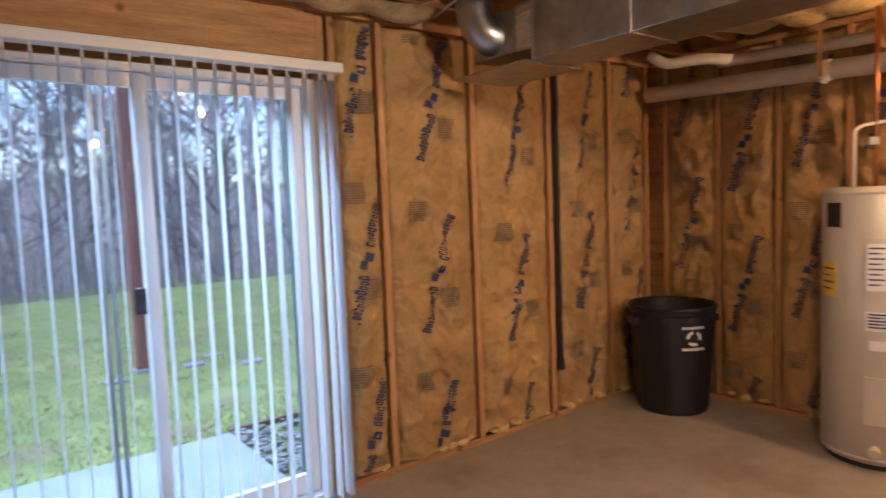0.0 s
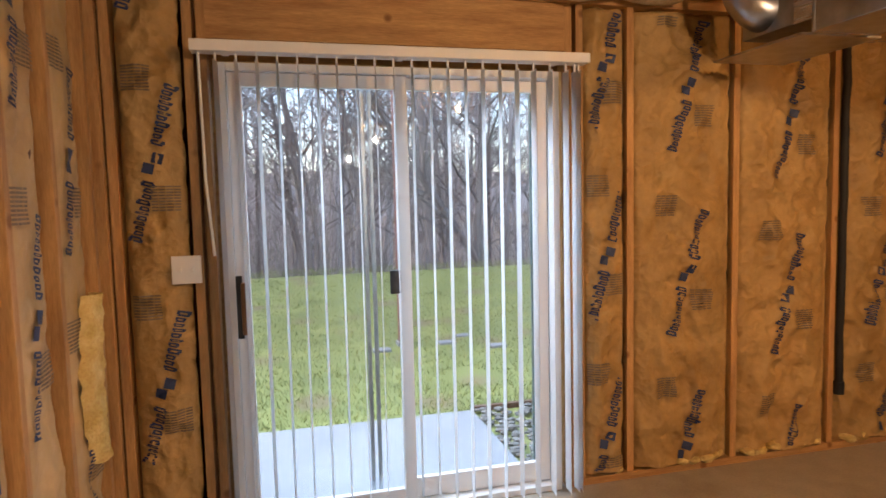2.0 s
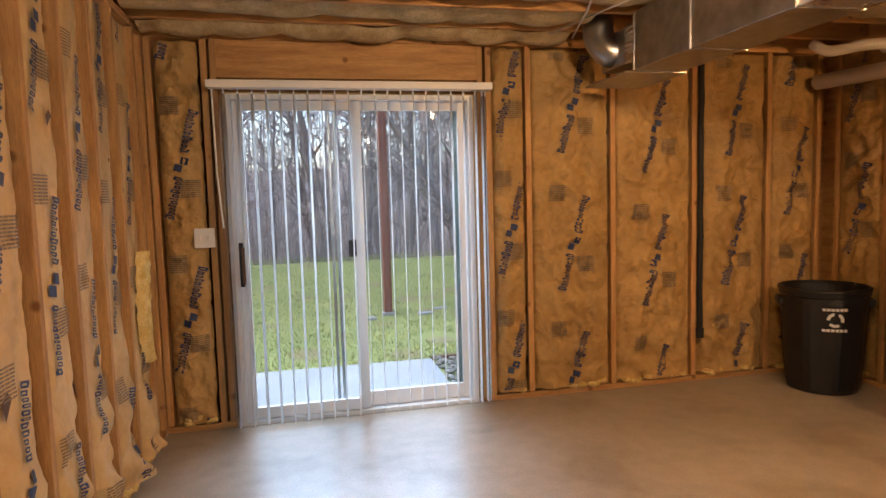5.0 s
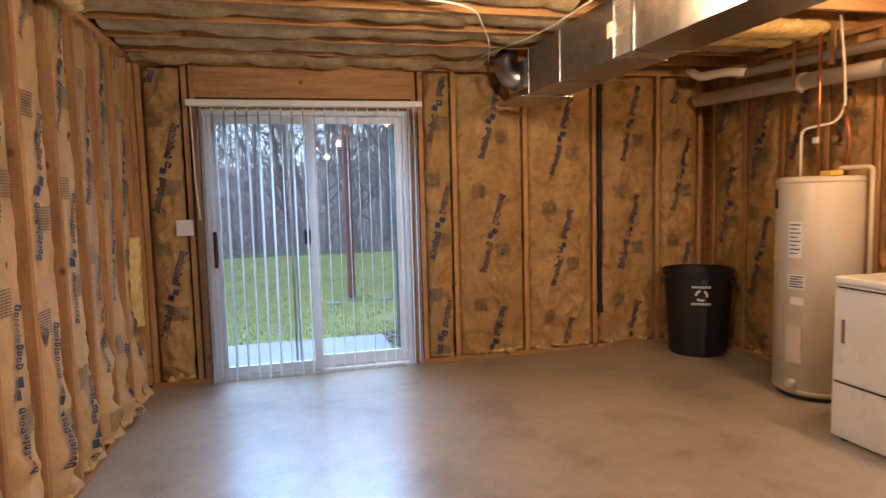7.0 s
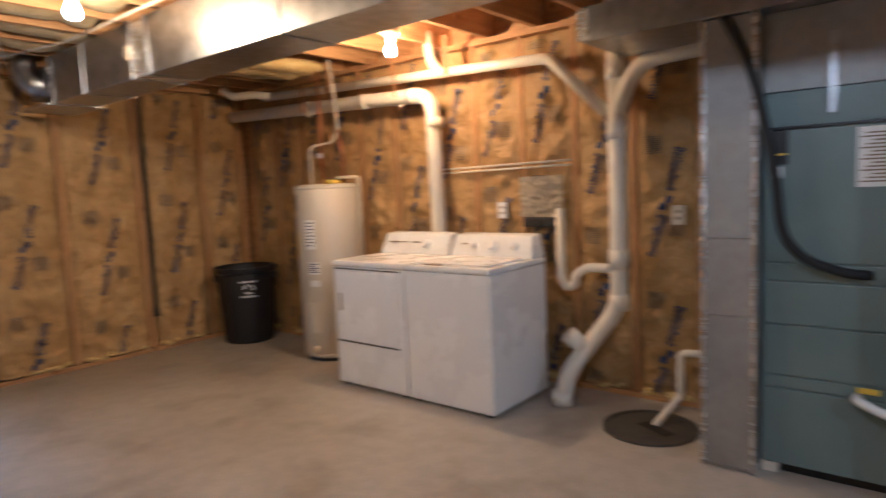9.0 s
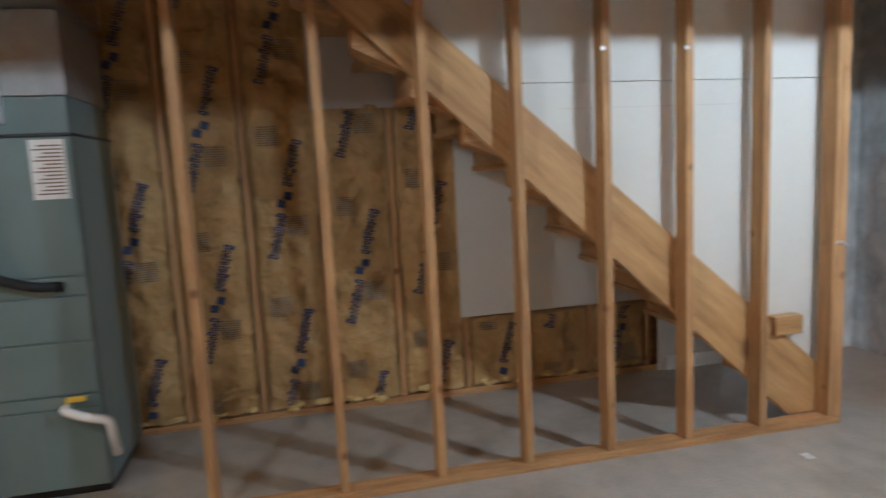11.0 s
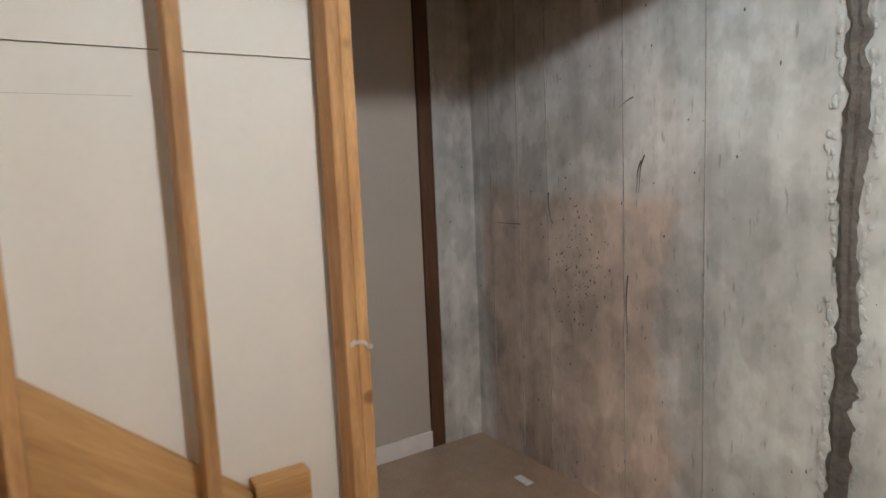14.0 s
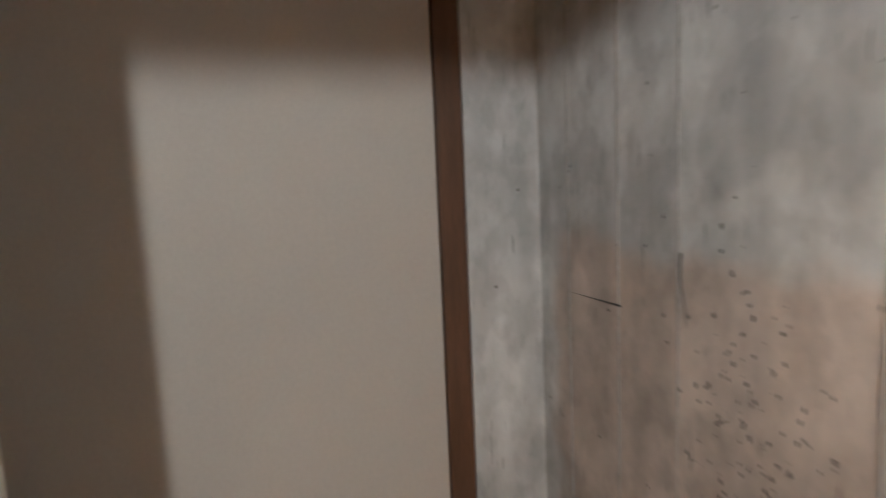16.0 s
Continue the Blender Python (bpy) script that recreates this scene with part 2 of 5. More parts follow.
def crumple(m, scale, strength):
    """Creases of crumpled paper, laid over the relief that the material has."""
    nd, ln = m.node_tree.nodes, m.node_tree.links
    b = nd["Principled BSDF"]
    src = b.inputs["Normal"].links[0].from_socket
    geo, nz, warp = nd.new("ShaderNodeNewGeometry"), nd.new("ShaderNodeTexNoise"), nd.new("ShaderNodeVectorMath")
    nz.inputs["Scale"].default_value = 5
    warp.operation = 'MULTIPLY_ADD'
    warp.inputs[1].default_value = (0.10, 0.10, 0.16)
    ln.new(geo.outputs["Position"], nz.inputs["Vector"])
    ln.new(nz.outputs["Color"], warp.inputs[0])
    ln.new(geo.outputs["Position"], warp.inputs[2])
    for k, (sc, st) in enumerate(((scale, strength), (scale * 2.7, strength * 0.6))):
        vo, bp = nd.new("ShaderNodeTexVoronoi"), nd.new("ShaderNodeBump")
        vo.inputs["Scale"].default_value = sc
        bp.inputs["Strength"].default_value, bp.inputs["Distance"].default_value = st, 0.03 / (k + 1)
        ln.new(warp.outputs[0], vo.inputs["Vector"])
        ln.new(vo.outputs["Distance"], bp.inputs["Height"])
        ln.new(src, bp.inputs["Normal"])
        src = bp.outputs[0]
    ln.new(src, b.inputs["Normal"])


crumple(kraft, 9, 0.7)
crumple(lit_kraft, 7, 0.5)


def blotch(m, lo, hi, soft, tint, amount, axes=(0, 2)):
    """A tint over a box of space with soft, uneven borders."""
    nd, ln = m.node_tree.nodes, m.node_tree.links
    b = nd["Principled BSDF"]
    src = b.inputs["Base Color"].links[0].from_socket
    geo, sep = nd.new("ShaderNodeNewGeometry"), nd.new("ShaderNodeSeparateXYZ")
    nz = nd.new("ShaderNodeTexNoise")
    nz.inputs["Scale"].default_value, nz.inputs["Detail"].default_value = 2.2, 5
    add = nd.new("ShaderNodeVectorMath")
    add.operation = 'MULTIPLY_ADD'
    add.inputs[1].default_value = (0.5, 0.5, 0.5)
    ln.new(geo.outputs["Position"], nz.inputs["Vector"])
    ln.new(nz.outputs["Color"], add.inputs[0])
    ln.new(geo.outputs["Position"], add.inputs[2])
    ln.new(add.outputs[0], sep.inputs[0])
    fac = None
    for ax, a, e in ((axes[0], lo[0], hi[0]), (axes[1], lo[1], hi[1])):
        for edge, sgn in ((a, 1), (e, -1)):
            r = nd.new("ShaderNodeMapRange")
            r.interpolation_type = 'SMOOTHSTEP'
            r.inputs[1].default_value, r.inputs[2].default_value = edge + 0.25 - soft * sgn, edge + 0.25 + soft * sgn
            ln.new(sep.outputs[ax], r.inputs[0])
            if fac is None:
                fac = r.outputs[0]
            else:
                mu = nd.new("ShaderNodeMath")
                mu.operation = 'MULTIPLY'
                ln.new(fac, mu.inputs[0])
                ln.new(r.outputs[0], mu.inputs[1])
                fac = mu.outputs[0]
    sc = nd.new("ShaderNodeMath")
    sc.operation = 'MULTIPLY'
    sc.inputs[1].default_value = amount
    ln.new(fac, sc.inputs[0])
    mx = nd.new("ShaderNodeMixRGB")
    mx.blend_type = 'MULTIPLY'
    mx.inputs[2].default_value = (*tint, 1)
    ln.new(sc.outputs[0], mx.inputs[0])
    ln.new(src, mx.inputs[1])
    ln.new(mx.outputs[0], b.inputs["Base Color"])


def board_marks(m):
    """Upright streaks left by the form boards, and pale patches of lime with crisp borders."""
    nd, ln = m.node_tree.nodes, m.node_tree.links
    b = nd["Principled BSDF"]
    src = b.inputs["Base Color"].links[0].from_socket
    geo = nd.new("ShaderNodeNewGeometry")
    for stretch, lo, hi, dark, light in (((13, 13, 0.5), 0.30, 0.70, 0.87, 1.08), ((2.2, 2.2, 1.7), 0.46, 0.55, 0.88, 1.05), ((5, 5, 3.4), 0.47, 0.53, 0.90, 1.07), ((15, 15, 9), 0.52, 0.58, 1.0, 0.91), ((60, 60, 11), 0.26, 0.36, 0.62, 1.0)):
        mp, nz, mr = nd.new("ShaderNodeMapping"), nd.new("ShaderNodeTexNoise"), nd.new("ShaderNodeMapRange")
        mp.inputs["Scale"].default_value = stretch
        nz.inputs["Scale"].default_value, nz.inputs["Detail"].default_value = 1.0, 5
        for k, v in zip((1, 2, 3, 4), (lo, hi, dark, light)):
            mr.inputs[k].default_value = v
        ln.new(geo.outputs["Position"], mp.inputs[0])
        ln.new(mp.outputs[0], nz.inputs["Vector"])
        ln.new(nz.outputs["Fac"], mr.inputs[0])
        mx = nd.new("ShaderNodeMixRGB")
        mx.blend_type, mx.inputs[0].default_value = 'MULTIPLY', 1.0
        ln.new(src, mx.inputs[1])
        ln.new(mr.outputs[0], mx.inputs[2])
        src = mx.outputs[0]
    ln.new(src, b.inputs["Base Color"])


board_marks(wall_conc)
blotch(wall_conc, (2.42, -0.3), (3.49, 1.30), 0.05, (1.0, 0.84, 0.74), 0.9)
blotch(concrete, (2.55, -7.8), (3.9, -6.5), 0.12, (1.0, 0.80, 0.66), 0.75, (0, 1))
blotch(wall_conc, (1.0, -0.3), (2.30, 2.6), 0.12, (0.90, 0.98, 1.0), 0.8)
glass = bpy.data.materials.new("window_glass")
glass.use_nodes = True
gn = glass.node_tree.nodes
gn.remove(gn["Principled BSDF"])
g_mix, g_tr, g_gl, g_fr = gn.new("ShaderNodeMixShader"), gn.new("ShaderNodeBsdfTransparent"), gn.new("ShaderNodeBsdfGlossy"), gn.new("ShaderNodeFresnel")
g_gl.inputs["Roughness"].default_value = 0.02
g_fr.inputs["IOR"].default_value = 1.45
g_tr.inputs["Color"].default_value = (0.93, 0.96, 0.96, 1)
for a, b in ((g_fr.outputs[0], g_mix.inputs[0]), (g_tr.outputs[0], g_mix.inputs[1]), (g_gl.outputs[0], g_mix.inputs[2]), (g_mix.outputs[0], gn["Material Output"].inputs[0])):
    glass.node_tree.links.new(a, b)

glow = bpy.data.materials.new("glowing_bulb")
glow.use_nodes = True
gb = glow.node_tree.nodes["Principled BSDF"]
gb.inputs["Emission Color"].default_value = (1, 0.86, 0.66, 1)
gb.inputs["Emission Strength"].default_value = 14


# ---- building helpers ----
def part(name, bm, material, parent=None, label="", smooth=False):
    me = bpy.data.meshes.new(name)
    bm.normal_update()
    bm.to_mesh(me)
    bm.free()
    me.materials.append(material)
    if smooth:
        me.polygons.foreach_set("use_smooth", [True] * len(me.polygons))
    ob = new(name, me)
    ob.parent = parent
    if label:
        ob["label"] = label
    return ob


def thing(name, label, category, at=(0, 0, 0), group=""):
    ob = new(name)
    ob.location = at
    ob.empty_display_size = 0.1
    return tagged(ob, label, category, group)


def box(bm, a, b, bevel=0.0, m=None):
    r = bmesh.ops.create_cube(bm, size=1)["verts"]
    for v in r:
        v.co = Vector([a[i] + (v.co[i] + 0.5) * (b[i] - a[i]) for i in range(3)])
    if bevel:
        es = list({e for v in r for e in v.link_edges})
        r = list({v for f in bmesh.ops.bevel(bm, geom=es, offset=bevel, segments=2, profile=0.6, affect='EDGES')["faces"] for v in f.verts} | {v for v in r if v.is_valid})
    if m is not None:
        for v in r:
            v.co = m @ v.co
    return bm


def one(a, b, bevel=0.0):
    return box(bmesh.new(), a, b, bevel)


def cyl(bm, p, q, r1, r2=None, seg=20, caps=True):
    p, q = Vector(p), Vector(q)
    d = q - p
    res = bmesh.ops.create_cone(bm, cap_ends=caps, segments=seg, radius1=r1, radius2=r1 if r2 is None else r2, depth=d.length)["verts"]
    m = Matrix.Translation((p + q) / 2) @ d.to_track_quat('Z', 'Y').to_matrix().to_4x4()
    for v in res:
        v.co = m @ v.co
    return bm


def tube(bm, pts, r, seg=12, bend=0.0):
    """A pipe along points, with rounded bends of radius bend."""
    pts = [Vector(p) for p in pts]
    if bend:
        out = [pts[0]]
        for a, b, c in zip(pts, pts[1:], pts[2:]):
            u, w = (a - b).normalized(), (c - b).normalized()
            k = min(bend, (a - b).length * 0.45, (c - b).length * 0.45)
            for i in range(7):
                s = i / 6
                out.append((b + u * k).lerp(b, s).lerp(b.lerp(b + w * k, s), s))
        out.append(pts[-1])
        pts = out
    rings, side = [], None
    for i, p in enumerate(pts):
        d = (pts[min(i + 1, len(pts) - 1)] - pts[max(i - 1, 0)]).normalized()
        if side is None:
            side = d.orthogonal().normalized()
        side = (side - d * side.dot(d)).normalized()
        up = d.cross(side)
        rings.append([bm.verts.new(p + (side * math.cos(k * math.tau / seg) + up * math.sin(k * math.tau / seg)) * r) for k in range(seg)])
    for a, b in zip(rings, rings[1:]):
        for k in range(seg):
            bm.faces.new((a[k], a[(k + 1) % seg], b[(k + 1) % seg], b[k]))
    bm.faces.new(rings[0][::-1])
    bm.faces.new(rings[-1])
    return bm


def lathe(bm, profile, centre, seg=32, squash=1.0):
    rings = [[bm.verts.new((centre[0] + r * math.cos(k * math.tau / seg), centre[1] + r * squash * math.sin(k * math.tau / seg), centre[2] + z)) for k in range(seg)] for r, z in profile]
    for a, b in zip(rings, rings[1:]):
        for k in range(seg):
            bm.faces.new((a[k], a[(k + 1) % seg], b[(k + 1) % seg], b[k]))
    bm.faces.new(rings[0][::-1])
    bm.faces.new(rings[-1])
    return bm


# ---- plan ----
WEST, EAST, NORTH, SOUTH = -1.19, 3.62, 2.83, -7.42
PLATE, CEIL = 2.43, 2.47          # underside of the top plate, underside of the joists
STUD = 0.038

# ---- large structure ----
floor = tagged(part("floor", one((WEST - 0.3, SOUTH - 0.2, -0.12), (EAST + 0.45, NORTH + 0.12, 0.0)), concrete),
               "smooth grey concrete slab, lightly stained and dusty", "floor", kind="structure")

bm = bmesh.new()
box(bm, (WEST - 0.3, SOUTH - 0.2, 2.705), (EAST + 0.4, NORTH + 0.14, 2.73))
jy = NORTH - 0.24
while jy > SOUTH:
    box(bm, (WEST - 0.14, jy - STUD, CEIL), (EAST + 0.14, jy, 2.704), 0.003)
    jy -= 0.4064
box(bm, (WEST - 0.14, NORTH + 0.06, CEIL), (EAST + 0.14, NORTH + 0.1, 2.704))
tagged(part("ceiling", bm, wood_x), "open ceiling of bare wooden joists under a plank subfloor", "ceiling", kind="structure")


def wall(name, a, b, material, label):
    return tagged(part(name, one(a, b), material), label, "wall", kind="structure")


DOOR_L, DOOR_R, DOOR_T = -0.76, 0.86, 2.125
bm = bmesh.new()
box(bm, (WEST - 0.3, NORTH + 0.095, 0.0), (DOOR_L, NORTH + 0.2, 2.75))
box(bm, (DOOR_R, NORTH + 0.095, 0.0), (EAST + 0.3, NORTH + 0.2, 2.75))
box(bm, (DOOR_L, NORTH + 0.095, DOOR_T), (DOOR_R, NORTH + 0.2, 2.75))
wall_north = tagged(part("wall_north", bm, wood_x), "timber-framed outside wall with its studs left bare", "wall", kind="structure")
wall_west = wall("wall_west", (WEST - 0.2, SOUTH - 0.2, 0.0), (WEST - 0.095, NORTH + 0.094, 2.75), wood_y, "timber-framed wall with bare studs")
wall_east = wall("wall_east", (EAST + 0.095, SOUTH + 0.235, 0.0), (EAST + 0.2, NORTH + 0.094, 2.75), wood_y, "timber-framed wall with bare studs and insulation")


def poured_wall():
    """A poured wall with board marks, pits and a ragged open joint."""
    bm = bmesh.new()
    nx, nz = 190, 80
    x0, x1, z0, z1 = WEST - 0.2, EAST + 0.35, 0.0, 2.75
    grid = []
    for i in range(nx + 1):
        col = []
        x = x0 + (x1 - x0) * i / nx
        for j in range(nz + 1):
            z = z0 + (z1 - z0) * j / nz
            d = 0.004 * noise.noise((x * 1.5, z * 1.5, 3)) + 0.002 * noise.noise((x * 9, z * 3, 7))
            col.append(bm.verts.new((x, SOUTH + d, z)))
        grid.append(col)
    for i in range(nx):
        for j in range(nz):
            bm.faces.new((grid[i + 1][j], grid[i][j], grid[i][j + 1], grid[i + 1][j + 1]))
    box(bm, (x0, SOUTH - 0.25, 0.0), (x1, SOUTH - 0.03, 2.75))
    return bm


wall_south = tagged(part("wall_south", poured_wall(), wall_conc, smooth=True), "poured concrete foundation wall with form marks and pits", "wall", kind="structure")
bm = bmesh.new()
prev = None
for k in range(171):
    z = 0.005 + k * 0.016
    mid = 1.80 - 0.035 * noise.noise((z * 1.6, 1.0, 2.0))
    w0 = 0.030 + 0.02 * noise.noise((z * 3.1, 4, 2)) + 0.022 * noise.noise((z * 17, 4, 2)) + 0.01 * noise.noise((z * 47, 4, 2)) + 0.06 * max(0, z - 1.85)
    w1 = 0.030 + 0.02 * noise.noise((z * 2.7, 9, 5)) + 0.022 * noise.noise((z * 15, 9, 5)) + 0.01 * noise.noise((z * 43, 4, 5))
    row = [bm.verts.new((mid + s, SOUTH + d + 0.004 * noise.noise((z * 30, s * 30, 1)), z)) for s, d in ((-w0, 0.006), (-w0 * 0.45, 0.012), (0.0, 0.009), (w1 * 0.5, 0.013), (w1, 0.006))]
    if prev:
        for a in range(4):
            bm.faces.new((prev[a + 1], prev[a], row[a], row[a + 1]))
    prev = row
part("joint_filler", bm, mortar, wall_south, "dark ragged mortar filling")
random.seed(31)
bm = bmesh.new()
for k in range(420):
    z = random.uniform(0.05, 2.6)
    side = random.choice((-1, 1))
    mid = 1.80 - 0.035 * noise.noise((z * 1.6, 1.0, 2.0))
    c = Vector((mid + side * (0.036 + 0.02 * noise.noise((z * 3.1, 4, 2)) + abs(random.gauss(0, 0.012))), SOUTH + 0.006, z))
    r = random.uniform(0.003, 0.010)
    for v in bmesh.ops.create_icosphere(bm, subdivisions=1, radius=r)["verts"]:
        v.co = c + Vector((v.co.x * 0.9, v.co.y * 0.5, v.co.z * 1.5)) * (1 + 0.5 * noise.noise(v.co * 90 + c * 30))
tagged(part("joint_crumbs", bm, wall_conc, wall_south, "pale broken concrete along the joint"), kind="stuff")
# shallow form-board seams and pits standing out from the face
random.seed(5)
for sx in (3.44, 3.23, 3.03, 2.60, 2.25, 1.35):
    part("form_seam", one((sx - 0.0014, SOUTH - 0.002, 0.0), (sx + 0.0014, SOUTH + 0.0042, 2.7)), seam_mat, wall_south)
bm = bmesh.new()
for k in range(260):
    px, pz = random.gauss(2.86, 0.09), random.gauss(0.92, 0.16)
    if k % 2 == 0:
        px, pz = random.uniform(1.2, 3.5), random.uniform(0.1, 2.2)
    r = random.uniform(0.0012, 0.004)
    if pz > 0.03:
        for v in bmesh.ops.create_icosphere(bm, subdivisions=1, radius=r)["verts"]:
            v.co = Vector((px + v.co.x * random.uniform(0.6, 1.4), SOUTH + 0.002 + v.co.y * 0.5, pz + v.co.z * random.uniform(0.8, 2.6)))
for x, z, dx, dz, n in ((2.50, 1.44, 0.035, -0.14, 7), (2.515, 1.42, 0.03, -0.12, 6), (2.55, 1.655, 0.08, -0.035, 6), (3.22, 1.15, 0.22, 0.0, 12), (3.02, 1.30, -0.01, -0.16, 7), (2.58, 0.98, 0.01, -0.30, 10), (2.92, 0.96, -0.02, 0.02, 3)):
    for k in range(n):
        s = k / n
        c = Vector((x + dx * s + 0.006 * math.sin(s * 5), SOUTH + 0.003, z + dz * s))
        e = Vector((x + dx * (s + 1 / n) + 0.006 * math.sin((s + 1 / n) * 5), SOUTH + 0.003, z + dz * (s + 1 / n)))
        cyl(bm, c, e, 0.0028 * (1.1 - s), 0.0028 * (1.05 - s), 5)
tagged(part("pit_marks", bm, mortar, wall_south), kind="stuff")
east_conc = tagged(part("wall_corner", one((EAST - 0.03, SOUTH - 0.02, 0.0), (EAST + 0.2, SOUTH + 0.234, 2.75)), wall_conc), "short return of the poured concrete wall", "wall", kind="structure")


def stud(parent, a, b, material=None, name="stud"):
    return part(name, one(a, b, 0.003), material or wood_z, parent)


# north wall frame
for x in (WEST + 0.002, -0.87, DOOR_L - 0.055, DOOR_R + 0.01, 0.93, 1.21, 1.84, 2.49, 3.12, EAST - 0.06):
    stud(wall_north, (x, NORTH, 0.04), (x + STUD, NORTH + 0.089, PLATE))
stud(wall_north, (WEST, NORTH - 0.004, 0.0), (DOOR_L - 0.01, NORTH + 0.089, 0.038), wood_x, "sole_plate")
stud(wall_north, (DOOR_R + 0.01, NORTH - 0.004, 0.0), (EAST, NORTH + 0.089, 0.038), wood_x, "sole_plate")
stud(wall_north, (WEST, NORTH - 0.003, PLATE), (EAST, NORTH + 0.089, CEIL - 0.001), wood_x, "top_plate")
stud(wall_north, (DOOR_L - 0.05, NORTH + 0.002, 2.20), (DOOR_R + 0.05, NORTH + 0.04, PLATE - 0.002), wood_x, "header")
stud(wall_north, (WEST, NORTH + 0.02, CEIL + 0.001), (EAST, NORTH + 0.058, 2.70), wood_x, "rim_board")
# west and east frames
west_y = [2.64, 2.235, 1.87, 1.505, 1.14, 0.735] + [0.345 - 0.4064 * k for k in range(8)]
for y in west_y:
    stud(wall_west, (WEST - 0.089, y - STUD, 0.04), (WEST, y, PLATE))
stud(wall_west, (WEST - 0.089, NORTH - 0.052, 0.04), (WEST, NORTH - 0.012, PLATE))
stud(wall_west, (WEST - 0.089, -3.0, 0.0), (WEST + 0.003, NORTH - 0.006, 0.038), wood_y, "sole_plate")
stud(wall_west, (WEST - 0.089, -3.0, PLATE), (WEST + 0.003, NORTH - 0.006, CEIL - 0.001), wood_y, "top_plate")
east_y = [NORTH - 0.11 - 0.4064 * k for k in range(25)]
for y in east_y:
    stud(wall_east, (EAST, y - STUD, 0.04), (EAST + 0.089, y, PLATE))
stud(wall_east, (EAST - 0.004, SOUTH + 0.32, 0.0), (EAST + 0.089, NORTH - 0.006, 0.038), wood_y, "sole_plate")
stud(wall_east, (EAST - 0.003, SOUTH + 0.32, PLATE), (EAST + 0.089, NORTH - 0.006, CEIL - 0.001), wood_y, "top_plate")

# ---- insulation batts ----
# one printed mark: block widths and heights, drawn as plain bars
MARK = [(1.0, 0.9), (0.72, 0.7), (0.72, 0.5), (0.9, 0.5), (0.72, 0.7), (0.95, 0.35), (0.72, 0.7), (1.0, 0.8), (0.72, 0.7), (0.72, 0.7), (1.0, 0.8)]


def batt(o, u, n, width, z0=0.05, z1=2.41, bulge=0.02, seed=0, phase=0.0, label="", prints=True, fluff=True, slump=0.0, lean=0.27, power=4, sink=0.006, inset=0.004, crease=1.25, paper=kraft, tears=()):
    """A kraft-faced batt between two studs: creased paper, printed marks, loose wool at its foot."""
    o, u, n = Vector(o), Vector(u), Vector(n)
    na, nz = max(10, int(width / 0.024)), int((z1 - z0) / 0.024)
    rag = [noise.noise((seed * 3.1, k * 0.3, 5)) for k in range(nz + 1)]
    rag2 = [noise.noise((seed * 5.7, k * 0.3, 9)) for k in range(nz + 1)]
    dep = np.zeros((na + 1, nz + 1))
    edge0 = np.array([inset + 0.018 * max(0, r) for r in rag])
    edge1 = np.array([width - inset - 0.018 * max(0, r) for r in rag2])
    for i in range(na + 1):
        s = i / na
        for j in range(nz + 1):
            a, z = s * width, z0 + (z1 - z0) * j / nz
            body = 1 - abs(2 * s - 1) ** power
            w = 0.022 * noise.noise((a * 4, z * 2.2, seed)) + 0.016 * noise.noise((a * 11 + z * 5, z * 9, seed + 4)) + 0.006 * noise.noise((a * 26 - z * 14, z * 22, seed + 8))
            ridge = 0.016 * (1 - abs(noise.noise((a * 7 + z * 3, z * 6 - a * 3, seed + 2))) * 2.6) + 0.010 * (1 - abs(noise.noise((a * 15 - z * 9, z * 13 + a * 8, seed + 6))) * 2.6)
            low = slump * max(0, 1 - (z - z0) / 1.1) ** 2 * (0.5 + 0.8 * noise.noise((a * 5, z * 5, seed + 3)) + 0.5 * noise.noise((a * 13, z * 11, seed + 5)))
            dep[i, j] = -sink + body * (bulge + crease * (w + ridge) + low)

    def place(a, z, lift):
        j = min(max((z - z0) / (z1 - z0) * nz, 0), nz - 1e-6)
        jj = int(j)
        e0, e1 = edge0[jj], edge1[jj]
        i = min(max((a - e0) / (e1 - e0) * na, 0), na - 1e-6)
        ii = int(i)
        fi, fj = i - ii, j - jj
        d = dep[ii, jj] * (1 - fi) * (1 - fj) + dep[ii + 1, jj] * fi * (1 - fj) + dep[ii, jj + 1] * (1 - fi) * fj + dep[ii + 1, jj + 1] * fi * fj
        return o + u * a + n * (d + lift) + Vector((0, 0, z))

    bm = bmesh.new()
    g = [[bm.verts.new(o + u * (edge0[j] + (edge1[j] - edge0[j]) * i / na) + n * dep[i, j] + Vector((0, 0, z0 + (z1 - z0) * j / nz))) for j in range(nz + 1)] for i in range(na + 1)]
    for i in range(na):
        for j in range(nz):
            f = (g[i][j], g[i + 1][j], g[i + 1][j + 1], g[i][j + 1])
            bm.faces.new(f if u.cross(Vector((0, 0, 1))).dot(n) > 0 else f[::-1])
    # the body of wool behind the paper
    back = [bm.verts.new(o + u * a - n * 0.07 + Vector((0, 0, z))) for a, z in ((0.003, z0), (width - 0.003, z0), (width - 0.003, z1), (0.003, z1))]
    cs = [g[0][0], g[na][0], g[na][nz], g[0][nz]]
    bm.faces.new(back)
    bm.faces.new([g[i][0] for i in range(na + 1)] + [back[1], back[0]])
    bm.faces.new([g[i][nz] for i in range(na + 1)] + [back[2], back[3]])
    bm.faces.new([g[0][j] for j in range(nz + 1)] + [back[3], back[0]])
    bm.faces.new([g[na][j] for j in range(nz + 1)] + [back[2], back[1]])
    root = tagged(part("insulation_batt", bm, paper, smooth=True), label or "creased brown kraft-faced insulation batt with blue print, stapled between studs", "insulation", "insulation batts")
